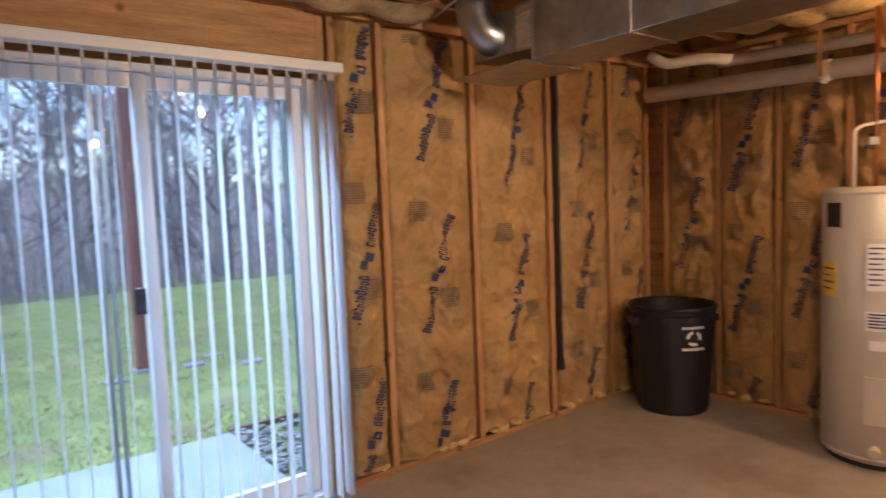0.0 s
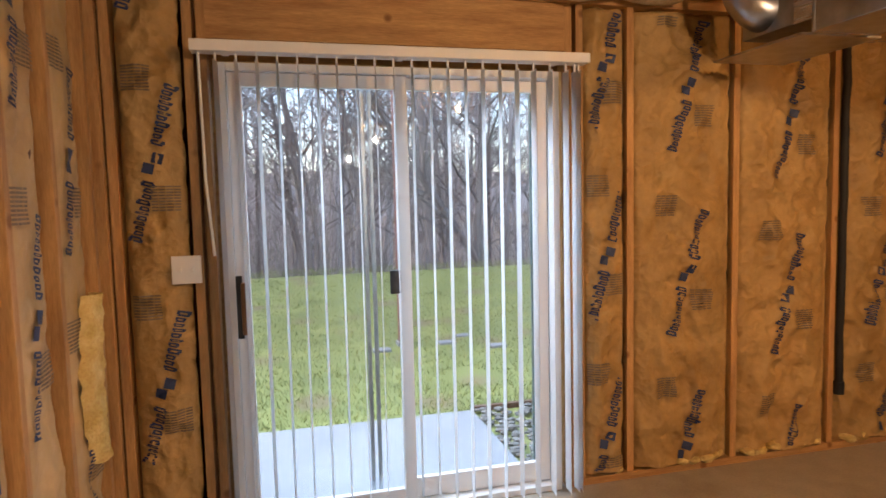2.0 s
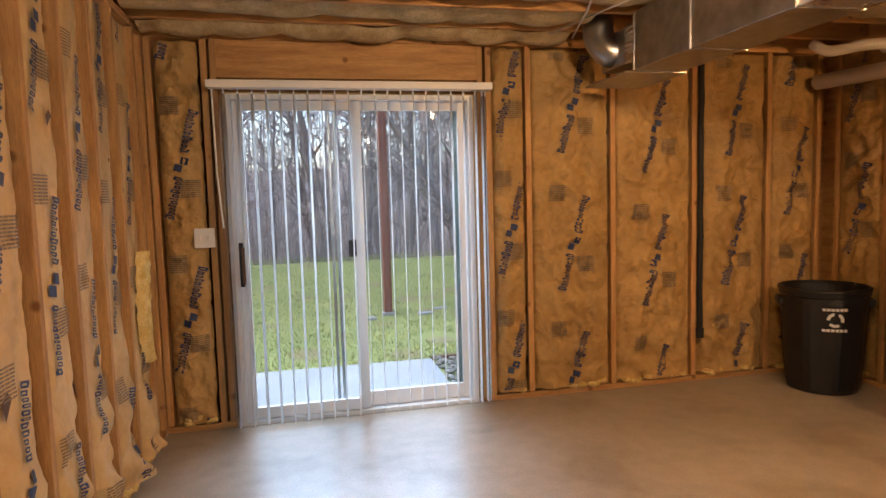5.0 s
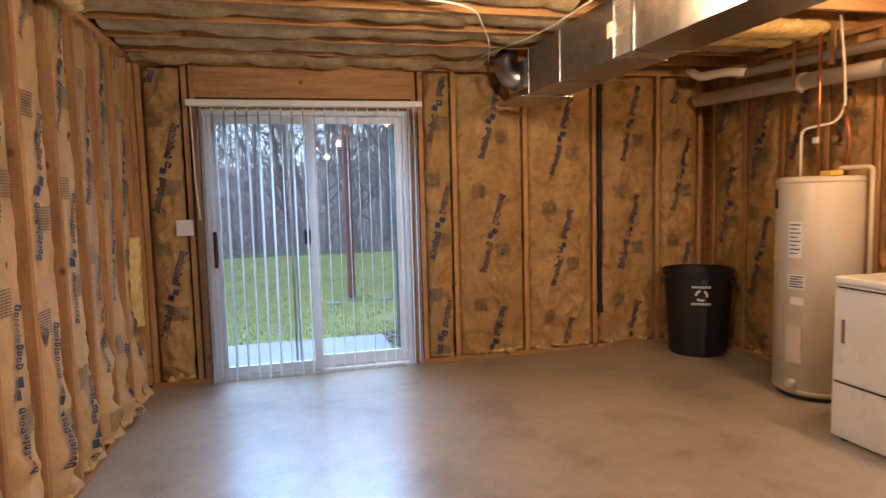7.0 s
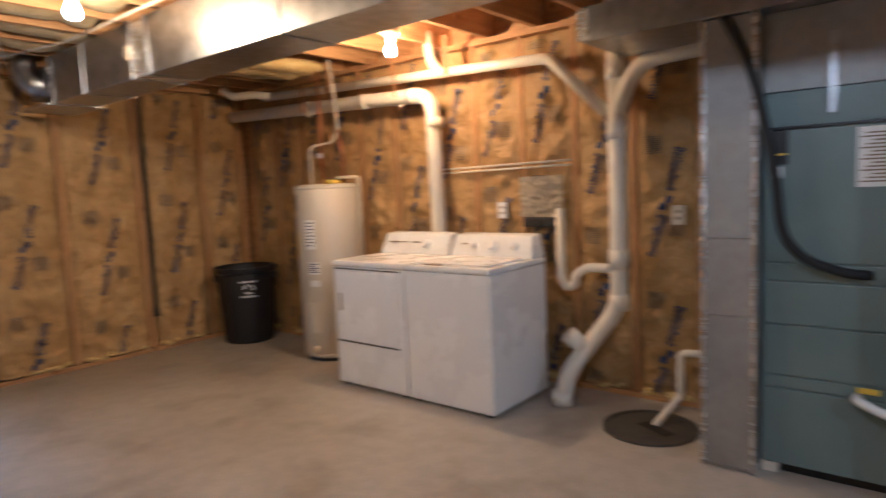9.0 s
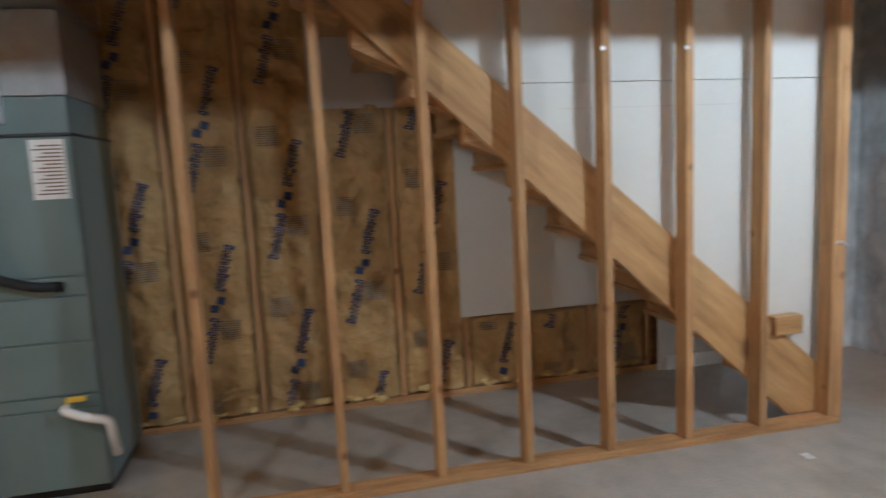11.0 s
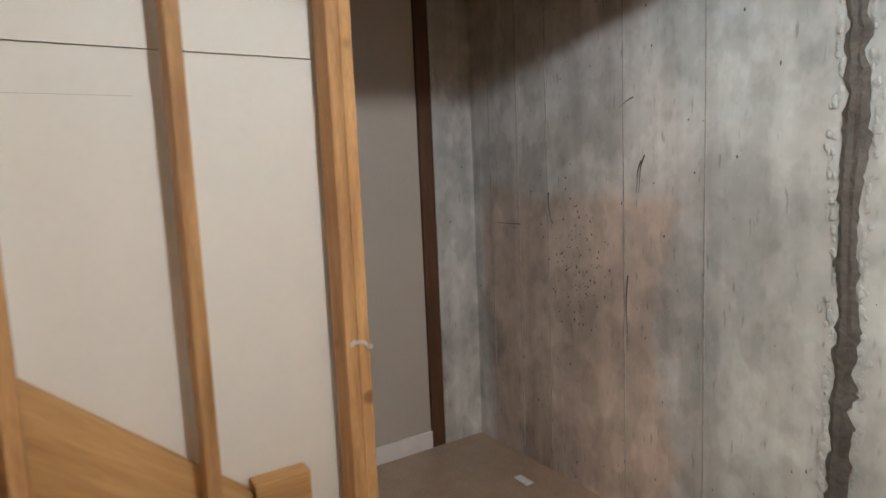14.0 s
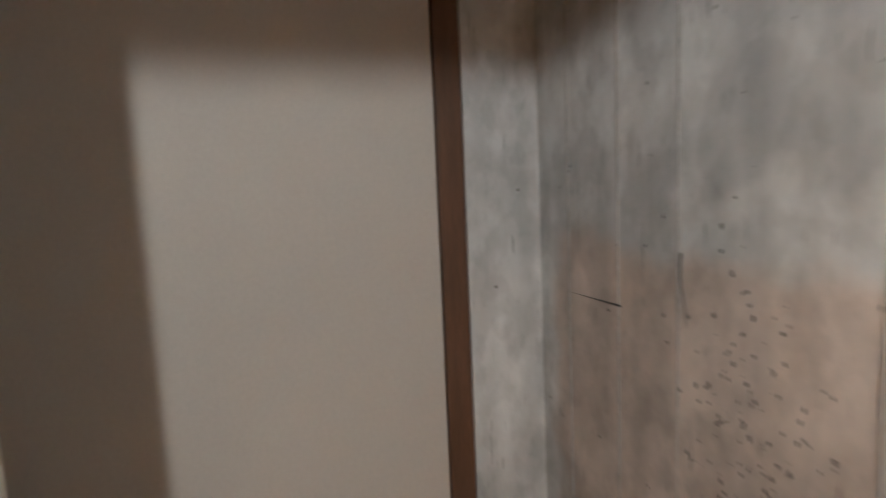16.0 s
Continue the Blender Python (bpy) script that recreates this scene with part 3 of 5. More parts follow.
    if prints:
        random.seed(seed)
        zc = phase % 0.96 - 0.96
        k = 0
        while zc < z1 + 0.4:
            ac = width * 0.5

            def rect(bm, s0, s1, r0, r1):
                q = []
                for s, r in ((s0, r0), (s1, r0), (s1, r1), (s0, r1)):
                    q.append((ac + s * lean + r * 0.96, zc + s * 0.96 - r * lean))
                if all(0.01 < a < width - 0.01 and z0 + 0.01 < z < z1 - 0.01 for a, z in q):
                    bm.faces.new([bm.verts.new(place(a, z, 0.009)) for a, z in q])

            def printed(name, rects, label):
                bm = bmesh.new()
                for r in rects:
                    rect(bm, *r)
                if bm.faces:
                    part(name, bm, ink, root, label)
                else:
                    bm.free()

            printed("logo_square", [(-0.047, -0.003, -0.035, 0.010)], "blue printed square")
            printed("logo_square", [(0.003, 0.047, -0.010, 0.035)], "blue printed square")
            for sgn in (-1, 1):
                s = 0.34
                word = []
                for h, wd in MARK:
                    gw = 0.0275 * wd
                    for x0, x1, y0, y1 in ((0.0, 0.34, 0, 1), (0.34, 0.66, 0, 0.22), (0.34, 0.66, 0.72, 1), (0.66, 1.0, 0.1, 0.9)):
                        a0, a1 = s - x0 * gw, s - x1 * gw
                        rr0, rr1 = (-0.030 + y0 * 0.058 * h), (-0.030 + y1 * 0.058 * h)
                        word.append((-a0, -a1, -rr1, -rr0) if sgn < 0 else (a1, a0, rr0, rr1))
                    s -= gw + 0.006
                printed("logo_word", word, "blue printed brand word")
            for lz, la in ((zc + 0.30, 0.30 * width), (zc - 0.20, 0.66 * width)):
                bm = bmesh.new()
                for r in range(9):
                    z = lz + r * 0.0125
                    if z0 + 0.02 < z < z1 - 0.03 and 0.01 < la - 0.05 and la + 0.06 < width:
                        for c in range(4):
                            q = ((la - 0.055 + c * 0.029, z), (la - 0.029 + c * 0.029, z), (la - 0.029 + c * 0.029, z + 0.007), (la - 0.055 + c * 0.029, z + 0.007))
                            bm.faces.new([bm.verts.new(place(a, zz, 0.009)) for a, zz in q])
                if bm.faces:
                    part("text_block", bm, grey_ink, root, "block of unreadable grey print")
                else:
                    bm.free()
            zc += 0.96
    for ta, tz, size in tears:
        bm = bmesh.new()
        ring = [(ta + size * 0.5 * math.cos(q * 1.05) * (0.5 + 0.5 * abs(math.sin(q * 2.3 + seed))), tz + size * math.sin(q * 1.05) * (0.6 + 0.4 * math.cos(q * 1.7))) for q in range(6)]
        bm.faces.new([bm.verts.new(place(a, z, 0.008)) for a, z in ring])
        part("paper_tear", bm, dark_wood, root, "small dark tear in the paper")
    if fluff:
        bm = bmesh.new()
        random.seed(seed + 50)
        for k in range(int(width / 0.055)):
            c = o + u * (0.04 + (width - 0.08) * random.random()) + n * random.uniform(-0.035, 0.006) + Vector((0, 0, 0.045 + 0.03 * random.random()))
            r = bmesh.ops.create_icosphere(bm, subdivisions=2, radius=random.uniform(0.018, 0.038))["verts"]
            for v in r:
                v.co = c + Vector((v.co.x * 1.3, v.co.y * 1.3, v.co.z * 0.7)) * (1 + 0.5 * noise.noise(v.co * 50 + c * 20))
        tagged(part("loose_wool", bm, fibre, root, "torn yellow glass wool at the foot", smooth=True), kind="stuff")
    return root


NX = ((WEST + 0.045, -0.875, 1.673, "dim brown kraft-faced batt in a narrow bay beside the patio door"), (0.972, 1.206, 1.19, ""), (1.252, 1.836, 1.081, ""), (1.882, 2.486, 0.932, ""), (2.575, 3.115, 1.046, ""), (3.165, EAST - 0.064, 1.552, ""))
for k, (xa, xb, ph, lab) in enumerate(NX):
    batt((xa, NORTH + 0.004, 0), (1, 0, 0), (0, -1, 0), xb - xa, bulge=0.016, sink=0.018, inset=0.010, crease=1.55, seed=k + 1, phase=ph, label=lab)
for k, (ya, yb) in enumerate(zip(west_y[1:], west_y)):
    if k > 8:
        break
    batt((WEST + 0.002, ya + 0.003, 0), (0, 1, 0), (1, 0, 0), yb - STUD - ya - 0.006, inset=0.010, bulge=0.018, seed=20 + k, phase=(0.70, 1.15, 0.79, 1.15, 0.55)[k % 5], slump=0.11, crease=0.4, z0=0.06, power=6, sink=0.05, lean=0.2, paper=lit_kraft, tears=((), ((0.2, 1.66, 0.025),), ((0.09, 1.62, 0.02),), ((0.22, 1.78, 0.05), (0.3, 0.72, 0.06)), ((0.2, 1.74, 0.045), (0.1, 0.85, 0.07)), ((0.16, 1.20, 0.03),))[k % 6],
         label="bulging kraft-faced batt, paper lightened as if lit, with blue print and ragged foot")
for k, (ya, yb) in enumerate(zip(east_y, east_y[1:])):
    mid = (ya - STUD + yb) / 2
    if mid < -5.85:
        break
    top = 2.41 if mid > -3.79 else 1.78 if mid > -4.6 else 0.475
    batt((EAST + 0.004, ya - STUD - 0.003, 0), (0, -1, 0), (-1, 0, 0), ya - STUD - yb - 0.006, bulge=0.004, seed=40 + k, phase=(0.3, 0.85, 0.99, 0.1, 0.7)[k % 5], z1=top)

# bare wool beside the corner of the west wall, where the paper is torn away
bm = bmesh.new()
rows = []
for k in range(41):
    z = 0.56 + k * 0.0155
    swell = math.sin(math.pi * min(1, (k + 3) / 44)) ** 0.5
    y0 = 2.36 + 0.02 * noise.noise((z * 6, 1, 1)) + 0.10 * (1 - swell)
    y1 = 2.53 + 0.06 * swell * noise.noise((z * 3.2, 4, 1)) + 0.018 * noise.noise((z * 22, 4, 6))
    rows.append([bm.verts.new((WEST + 0.018 + (0.022 * math.sin(math.pi * c / 12) if 0 < c < 12 else -0.03) + 0.014 * noise.noise((z * 19, c * 0.7, 3)), y0 + (y1 - y0) * c / 12, z)) for c in range(13)])
for a, b in zip(rows, rows[1:]):
    for c in range(12):
        bm.faces.new((a[c], a[c + 1], b[c + 1], b[c]))
tagged(part("torn_wool_patch", bm, fibre, smooth=True), "yellow glass wool showing through torn paper on the wall", "insulation", kind="stuff")

# a tuft of yellow wool hanging at the head of the west wall
bm = bmesh.new()
for k in range(9):
    c = Vector((WEST + 0.08 + 0.05 * noise.noise((k, 1, 9)), 0.86 + 0.045 * k, 2.40 + 0.05 * noise.noise((k, 5, 9))))
    for v in bmesh.ops.create_icosphere(bm, subdivisions=2, radius=0.06)["verts"]:
        v.co = c + Vector((v.co.x, v.co.y * 1.1, v.co.z * 0.8)) * (1 + 0.6 * noise.noise(v.co * 24 + c * 9))
tagged(part("wool_tuft", bm, fibre, smooth=True), "tuft of yellow glass wool hanging over the top plate", "insulation", kind="stuff")

# ceiling wool between the joists
jy = NORTH - 0.24
for k in range(9):
    y1 = NORTH + 0.018 if k == 0 else jy + 0.4064 - STUD - 0.004
    y0 = jy + 0.003
    bm = bmesh.new()
    nx = 96
    ny = 7
    low = CEIL - (0.035 if k == 0 else 0.012) + 0.012 * (k > 3)
    g = []
    xa, xb = WEST + 0.02, (1.45 if k < 3 else 1.5)
    if k in (2, 3):
        xb = 3.5
    for i in range(nx + 1):
        x = xa + (xb - xa) * i / nx
        cell = abs(math.sin((x + 0.13 * k + 0.12 * noise.noise((x * 2, k, 1))) * 8.5))
        row = []
        for j in range(ny + 1):
            s = j / ny
            sag = (1 - (2 * s - 1) ** 2) * (0.028 + 0.03 * cell ** 0.5) + 0.03 * noise.noise((x * 3, s * 2, k))
            row.append(bm.verts.new((x, y0 + (y1 - y0) * s, low + 0.06 - sag - (0.02 if k == 0 else 0))))
        g.append(row)
    for i in range(nx):
        for j in range(ny):
            bm.faces.new((g[i][j], g[i][j + 1], g[i + 1][j + 1], g[i + 1][j]))
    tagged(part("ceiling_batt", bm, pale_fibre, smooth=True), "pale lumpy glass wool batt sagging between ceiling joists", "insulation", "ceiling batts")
    jy -= 0.4064
# a yellow batt hanging above the water heater
bm = bmesh.new()
for k in range(26):
    c = Vector((2.35 + 0.95 * (k % 13) / 12, 1.35 + 0.22 * (k // 13) + 0.05 * noise.noise((k, 3, 3)), 2.46 + 0.02 * noise.noise((k, 7, 1))))
    for v in bmesh.ops.create_icosphere(bm, subdivisions=2, radius=0.10)["verts"]:
        v.co = c + Vector((v.co.x, v.co.y * 1.5, v.co.z * 0.6)) * (1 + 0.4 * noise.noise(v.co * 16 + c * 7))
tagged(part("hanging_batt", bm, fibre, smooth=True), "yellow glass wool drooping between joists over the water heater", "insulation", kind="stuff")

# ---- patio door ----
door = tagged(thing("patio_door", "white vinyl sliding patio door, closed, with two glass panels", "door", (0, 0, 0)), kind="structure")
door.name = "door_1"
FY = NORTH + 0.0
L, R, T = -0.74, 0.835, 2.10


def frame_rect(name, x0, x1, z0, z1, y0, y1, w, parent, material, bottom=None):
    bm = bmesh.new()
    box(bm, (x0, y0, z0), (x0 + w, y1, z1), 0.004)
    box(bm, (x1 - w, y0, z0), (x1, y1, z1), 0.004)
    box(bm, (x0 + w, y0 + 0.001, z1 - w), (x1 - w, y1 - 0.001, z1), 0.004)
    box(bm, (x0 + w, y0 + 0.001, z0), (x1 - w, y1 - 0.001, z0 + (bottom or w)), 0.004)
    return part(name, bm, material, parent)


frame_rect("door_frame", L, R, 0.0, T, FY - 0.01, FY + 0.11, 0.035, door, vinyl, 0.03)
MID = 0.055
sash_l = frame_rect("sliding_sash", L + 0.037, MID + 0.03, 0.032, T - 0.037, FY + 0.012, FY + 0.045, 0.06, door, vinyl, 0.075)
sash_r = frame_rect("fixed_sash", MID - 0.02, R - 0.037, 0.032, T - 0.037, FY + 0.055, FY + 0.088, 0.055, door, vinyl, 0.10)
for s, x0, x1, y in ((sash_l, L + 0.09, MID - 0.025, FY + 0.028), (sash_r, MID + 0.03, R - 0.085, FY + 0.072)):
    p = part("glass_pane", one((x0, y - 0.003, 0.10), (x1, y + 0.003, T - 0.09)), glass, s)
    p.visible_shadow = False
# insect-screen frame behind the glass
sc = frame_rect("screen_frame", -0.125, -0.07, 0.05, T - 0.05, FY + 0.092, FY + 0.105, 0.02, door, galv)
bm = bmesh.new()
box(bm, (R - 0.115, FY + 0.092, 0.05), (R - 0.085, FY + 0.105, T - 0.05), 0.003)
part("screen_rail", bm, furnace_mat, door, "grey-green screen frame rail")
bm = bmesh.new()
box(bm, (-0.705, FY - 0.006, 0.90), (-0.678, FY + 0.012, 1.18), 0.004)
part("handle_plate", bm, dark_metal, door, "dark metal latch plate")
bm = bmesh.new()
box(bm, (-0.682, FY - 0.058, 0.925), (-0.655, FY - 0.03, 1.155), 0.008)
box(bm, (-0.678, FY - 0.035, 0.935), (-0.66, FY + 0.012, 0.96), 0.003)
box(bm, (-0.678, FY - 0.035, 1.12), (-0.66, FY + 0.012, 1.145), 0.003)
part("pull_handle", bm, orange_h, door, "brown wooden pull handle")
bm = bmesh.new()
box(bm, (-0.02, FY - 0.004, 1.06), (0.03, FY + 0.0115, 1.17), 0.003)
part("latch", bm, dark_metal, door)
# weather strip of torn paper round the frame
for x0 in (L - 0.016, R + 0.004):
    part("shim_strip", one((x0, FY + 0.0, 0.04), (x0 + 0.012, FY + 0.06, T)), pale_fibre, door)

# ---- vertical blind ----
blind = thing("vertical_blind", "white vertical blind with vanes turned edge-on, hung over the patio door", "blind", (0.05, NORTH - 0.1, 2.12))


def at_blind(ob):
    ob.matrix_parent_inverse = Matrix.Translation((-0.05, -(NORTH - 0.1), -2.12))
    return ob


bm = bmesh.new()
box(bm, (-0.83, NORTH - 0.135, 2.118), (0.94, NORTH - 0.055, 2.165), 0.006)
at_blind(part("headrail", bm, vinyl, blind))
for bx in (-0.7, 0.05, 0.8):
    at_blind(part("bracket", one((bx - 0.015, NORTH - 0.06, 2.125), (bx + 0.015, NORTH + 0.001, 2.16), 0.002), vinyl, blind))
bm = bmesh.new()
NB = 8
for k in range(NB + 1):
    s = k / NB - 0.5
    bend = 0.004 * (1 - 4 * s * s)
    for z in (0.03, 2.085):
        bm.verts.new((bend, s * 0.085, z - 2.085))
bm.verts.ensure_lookup_table()
for k in range(NB):
    a = bm.verts
    bm.faces.new((a[2 * k], a[2 * k + 2], a[2 * k + 3], a[2 * k + 1]))
bmesh.ops.solidify(bm, geom=bm.faces[:], thickness=0.0012)
vane = part("vane", bm, vane_mat, blind, smooth=True)
vane_data = vane.data
random.seed(3)
vx = [-0.735 + 0.0825 * k for k in range(19)] + [0.83, 0.875, 0.895]
for k, x in enumerate(vx):
    ob = vane if k == 0 else new("vane", vane_data)
    ob.parent = blind
    ob.matrix_parent_inverse = Matrix.Translation((-0.05, -(NORTH - 0.1), -2.12))
    ob.matrix_basis = pose(x, NORTH - 0.095, 2.085, 0, 0, -7 + random.uniform(-3, 3))
    at_blind(part("carrier", one((x - 0.004, NORTH - 0.10, 2.08), (x + 0.004, NORTH - 0.09, 2.119)), vinyl, blind))
bm = tube(bmesh.new(), [(-0.80, NORTH - 0.1, 2.12), (-0.795, NORTH - 0.1, 1.6), (-0.775, NORTH - 0.1, 1.28)], 0.006, 8)
at_blind(part("wand", bm, vinyl, blind))

# ---- wall switch box ----
sw = thing("switch_plate", "white double switch plate on a bare box beside the door", "switch", (-0.9, NORTH, 1.16))
for nm, a, b, mt in (("plate", (-0.06, -0.022, 0.0), (0.06, -0.012, 0.12), vinyl), ("box", (-0.05, -0.0125, 0.01), (0.05, 0.06, 0.11), dark_metal),
                     ("toggle", (-0.030, -0.034, 0.050), (-0.020, -0.0215, 0.072), vinyl), ("toggle", (0.020, -0.034, 0.050), (0.030, -0.0215, 0.072), vinyl)):
    part(nm, one(a, b, 0.002), mt, sw)

# ---- black drain pipe in the north wall ----
bm = tube(bmesh.new(), [(2.548 + 0.014 * noise.noise((k * 0.5, 2, 2)), NORTH - 0.016 + 0.008 * noise.noise((k * 0.5, 7, 2)), 2.40 - k * 0.102) for k in range(21)], 0.021, 12)
pipe = tagged(part("vent_pipe", bm, rubber, smooth=True), "black plastic pipe running down between two studs", "pipe")
bm = bmesh.new()
cyl(bm, (2.553, NORTH - 0.012, 0.33), (2.553, NORTH - 0.012, 0.40), 0.029)
part("pipe_end", bm, rubber, pipe)

# ---- main duct ----
duct = thing("air_duct", "shiny galvanised rectangular supply duct hung below the joists", "duct", (1.76, 2.3, 2.13))


def at(ob, root):
    ob.matrix_parent_inverse = Matrix.Translation(-root.location)
    return ob


ys = [2.08, 1.55, 0.87, 0.67, -0.55, -1.75, -2.95, -4.15, -5.35, -6.55, -7.3]
for k, (a, b) in enumerate(zip(ys, ys[1:])):
    at(part("duct_section", one((1.60, b + 0.003, 2.13), (1.92, a - 0.003, 2.455), 0.003), galv if k != 2 else foil, duct), duct)
    at(part("seam_strip", one((1.594, b - 0.012, 2.124), (1.926, b + 0.012, 2.461), 0.003), galv, duct), duct)
at(part("end_cap", one((1.598, 2.077, 2.128), (1.922, 2.09, 2.457), 0.003), galv, duct), duct)
at(part("tape_tag", one((1.585, 0.86, 2.24), (1.594, 0.91, 2.32), 0.003), beige, duct, "strip of pale paper tape"), duct)
# boot with a round elbow at the end
at(part("boot", one((1.61, 2.09, 2.19), (1.85, 2.50, 2.40), 0.006), galv, duct), duct)
at(part("boot_flange", one((1.603, 2.092, 2.185), (1.609, 2.19, 2.405), 0.001), foil, duct), duct)
bm = tube(bmesh.new(), [(1.68, 2.36, 2.295), (1.60, 2.38, 2.295), (1.55, 2.42, 2.38), (1.55, 2.44, 2.6)], 0.095, 22, 0.1)
at(part("round_elbow", bm, galv, duct, smooth=True), duct)
at(part("base_tray", one((1.55, 2.09, 2.118), (1.95, 2.62, 2.128), 0.002), galv, duct), duct)

# cables and a conduit running along the joists
for k, pts in enumerate((((0.0, 0.9, 2.45), (0.9, 1.1, 2.44), (1.25, 1.9, 2.44), (1.5, 2.7, 2.46)), ((1.52, -2.5, 2.45), (1.5, 0.2, 2.44), (1.48, 1.5, 2.43), (1.3, 2.6, 2.46)), ((-0.3, 0.6, 2.455), (0.5, 0.55, 2.44), (1.05, 0.45, 2.45)))):
    tagged(part("cable", tube(bmesh.new(), pts, 0.006, 8, 0.2), vinyl if k != 1 else pvc, smooth=True), "thin white electric cable stapled under the joists", "cable", "ceiling cables")

# ---- ceiling lamps ----
for lx, ly, lz, lw, lc in LAMPS:
    lamp = thing("ceiling_lamp", "bare lit bulb in a white porcelain lampholder on the ceiling", "lamp", (lx, ly, lz + 0.14), "bare bulb lamps")
    bm = lathe(bmesh.new(), [(0.058, 0), (0.058, -0.012), (0.045, -0.03), (0.026, -0.045), (0.024, -0.07)], (0, 0, 0))
    part("lampholder", bm, vinyl, lamp, smooth=True)
    bm = lathe(bmesh.new(), [(0.013, -0.066), (0.016, -0.085), (0.031, -0.115), (0.033, -0.135), (0.026, -0.157), (0.008, -0.168)], (0, 0, 0))
    bu = part("bulb", bm, glow, lamp, "glowing bulb", smooth=True)
    bu.visible_shadow = False
    part("junction_box", one((-0.05, -0.05, 0.0), (0.05, 0.05, 2.704 - lz - 0.14), 0.003), galv, lamp)

# ---- rubbish bin ----
BX, BY = 3.28, 2.44
bin_ = thing("rubbish_bin", "large black plastic bin with ribbed sides, standing in the corner", "bin", (BX, BY, 0))
seg = 36
bm = bmesh.new()
prof = [(0.222, 0.0), (0.226, 0.03), (0.248, 0.30), (0.268, 0.63), (0.270, 0.67), (0.284, 0.68), (0.287, 0.715)]
inner = [(0.272, 0.715), (0.258, 0.63), (0.215, 0.03)]
rings = []
for pi, (r, z) in enumerate(prof + inner):
    ring = []
    for k in range(seg):
        a = k * math.tau / seg
        rib = 0.010 * (1 if (k % 4) < 2 else -0.2) if 1 <= pi <= 3 else 0
        ring.append(bm.verts.new(((r + rib) * math.cos(a), (r + rib) * math.sin(a), z)))
    rings.append(ring)
for a, b in zip(rings, rings[1:]):
    for k in range(seg):
        bm.faces.new((a[k], a[(k + 1) % seg], b[(k + 1) % seg], b[k]))
bm.faces.new(rings[0][::-1])
bm.faces.new(rings[-1])
part("tub", bm, black, bin_)
bm = bmesh.new()
tube(bm, [(0.281 * math.cos(k * math.tau / 40), 0.281 * math.sin(k * math.tau / 40), 0.720) for k in range(41)], 0.013, 8)
part("rim", bm, black, bin_, smooth=True)
for a in (2.55, -0.6):
    h = part("handle", one((-0.025, -0.08, 0.59), (0.025, 0.08, 0.64), 0.012), black, bin_)
    h.matrix_basis = pose(0.275 * math.cos(a), 0.275 * math.sin(a), 0.01, 0, 0, math.degrees(a))
# white print: two bars of letters and a ring of three arrows
face = radians(232)


def on_bin(name, w, h, da, z):
    bm = bmesh.new()
    for k in range(6):
        a0 = face + da + (k / 6 - 0.5) * w / 0.272
        a1 = face + da + ((k + 0.8) / 6 - 0.5) * w / 0.272
        r = 0.2835
        bm.faces.new([bm.verts.new((r * math.cos(a), r * math.sin(a), zz)) for a, zz in ((a0, z), (a1, z), (a1, z + h), (a0, z + h))])
    part(name, bm, white_ink, bin_, "white unreadable letters")


on_bin("letter_bar", 0.15, 0.018, 0.15, 0.595)
on_bin("letter_bar", 0.15, 0.018, 0.15, 0.455)
for k in range(3):
    bm = bmesh.new()
    c = math.tau * k / 3 + 0.5
    for j in range(5):
        t0, t1 = c + j * 0.28, c + (j + 1) * 0.28
        q = [(0.05 * math.sin(t) * f, 0.05 * math.cos(t) * f) for t, f in ((t0, 1), (t1, 1), (t1, 0.62), (t0, 0.62))]
        bm.faces.new([bm.verts.new((0.2835 * math.cos(face + 0.15 + x / 0.272), 0.2835 * math.sin(face + 0.15 + x / 0.272), 0.535 + z)) for x, z in q])
    part("recycling_arrow", bm, white_ink, bin_, "white printed arrow")

# ---- water heater ----
WX, WY, WR = 3.335, 1.23, 0.265
wh = thing("water_heater", "tall beige cylindrical electric water heater with paper labels", "water heater", (WX, WY, 0))
part("tank", lathe(bmesh.new(), [(WR - 0.02, 0.03), (WR, 0.045), (WR, 1.455), (WR - 0.012, 1.475), (WR - 0.05, 1.48)], (0, 0, 0), 48), tank, wh, smooth=True)
part("base_ring", lathe(bmesh.new(), [(WR - 0.03, 0.0), (WR - 0.03, 0.035)], (0, 0, 0), 40), dark_metal, wh)
for z in (0.05, 1.44):
    part("band", lathe(bmesh.new(), [(WR + 0.001, z), (WR + 0.004, z + 0.004), (WR + 0.004, z + 0.014), (WR + 0.001, z + 0.018)], (0, 0, 0), 48), tank, wh, smooth=True)


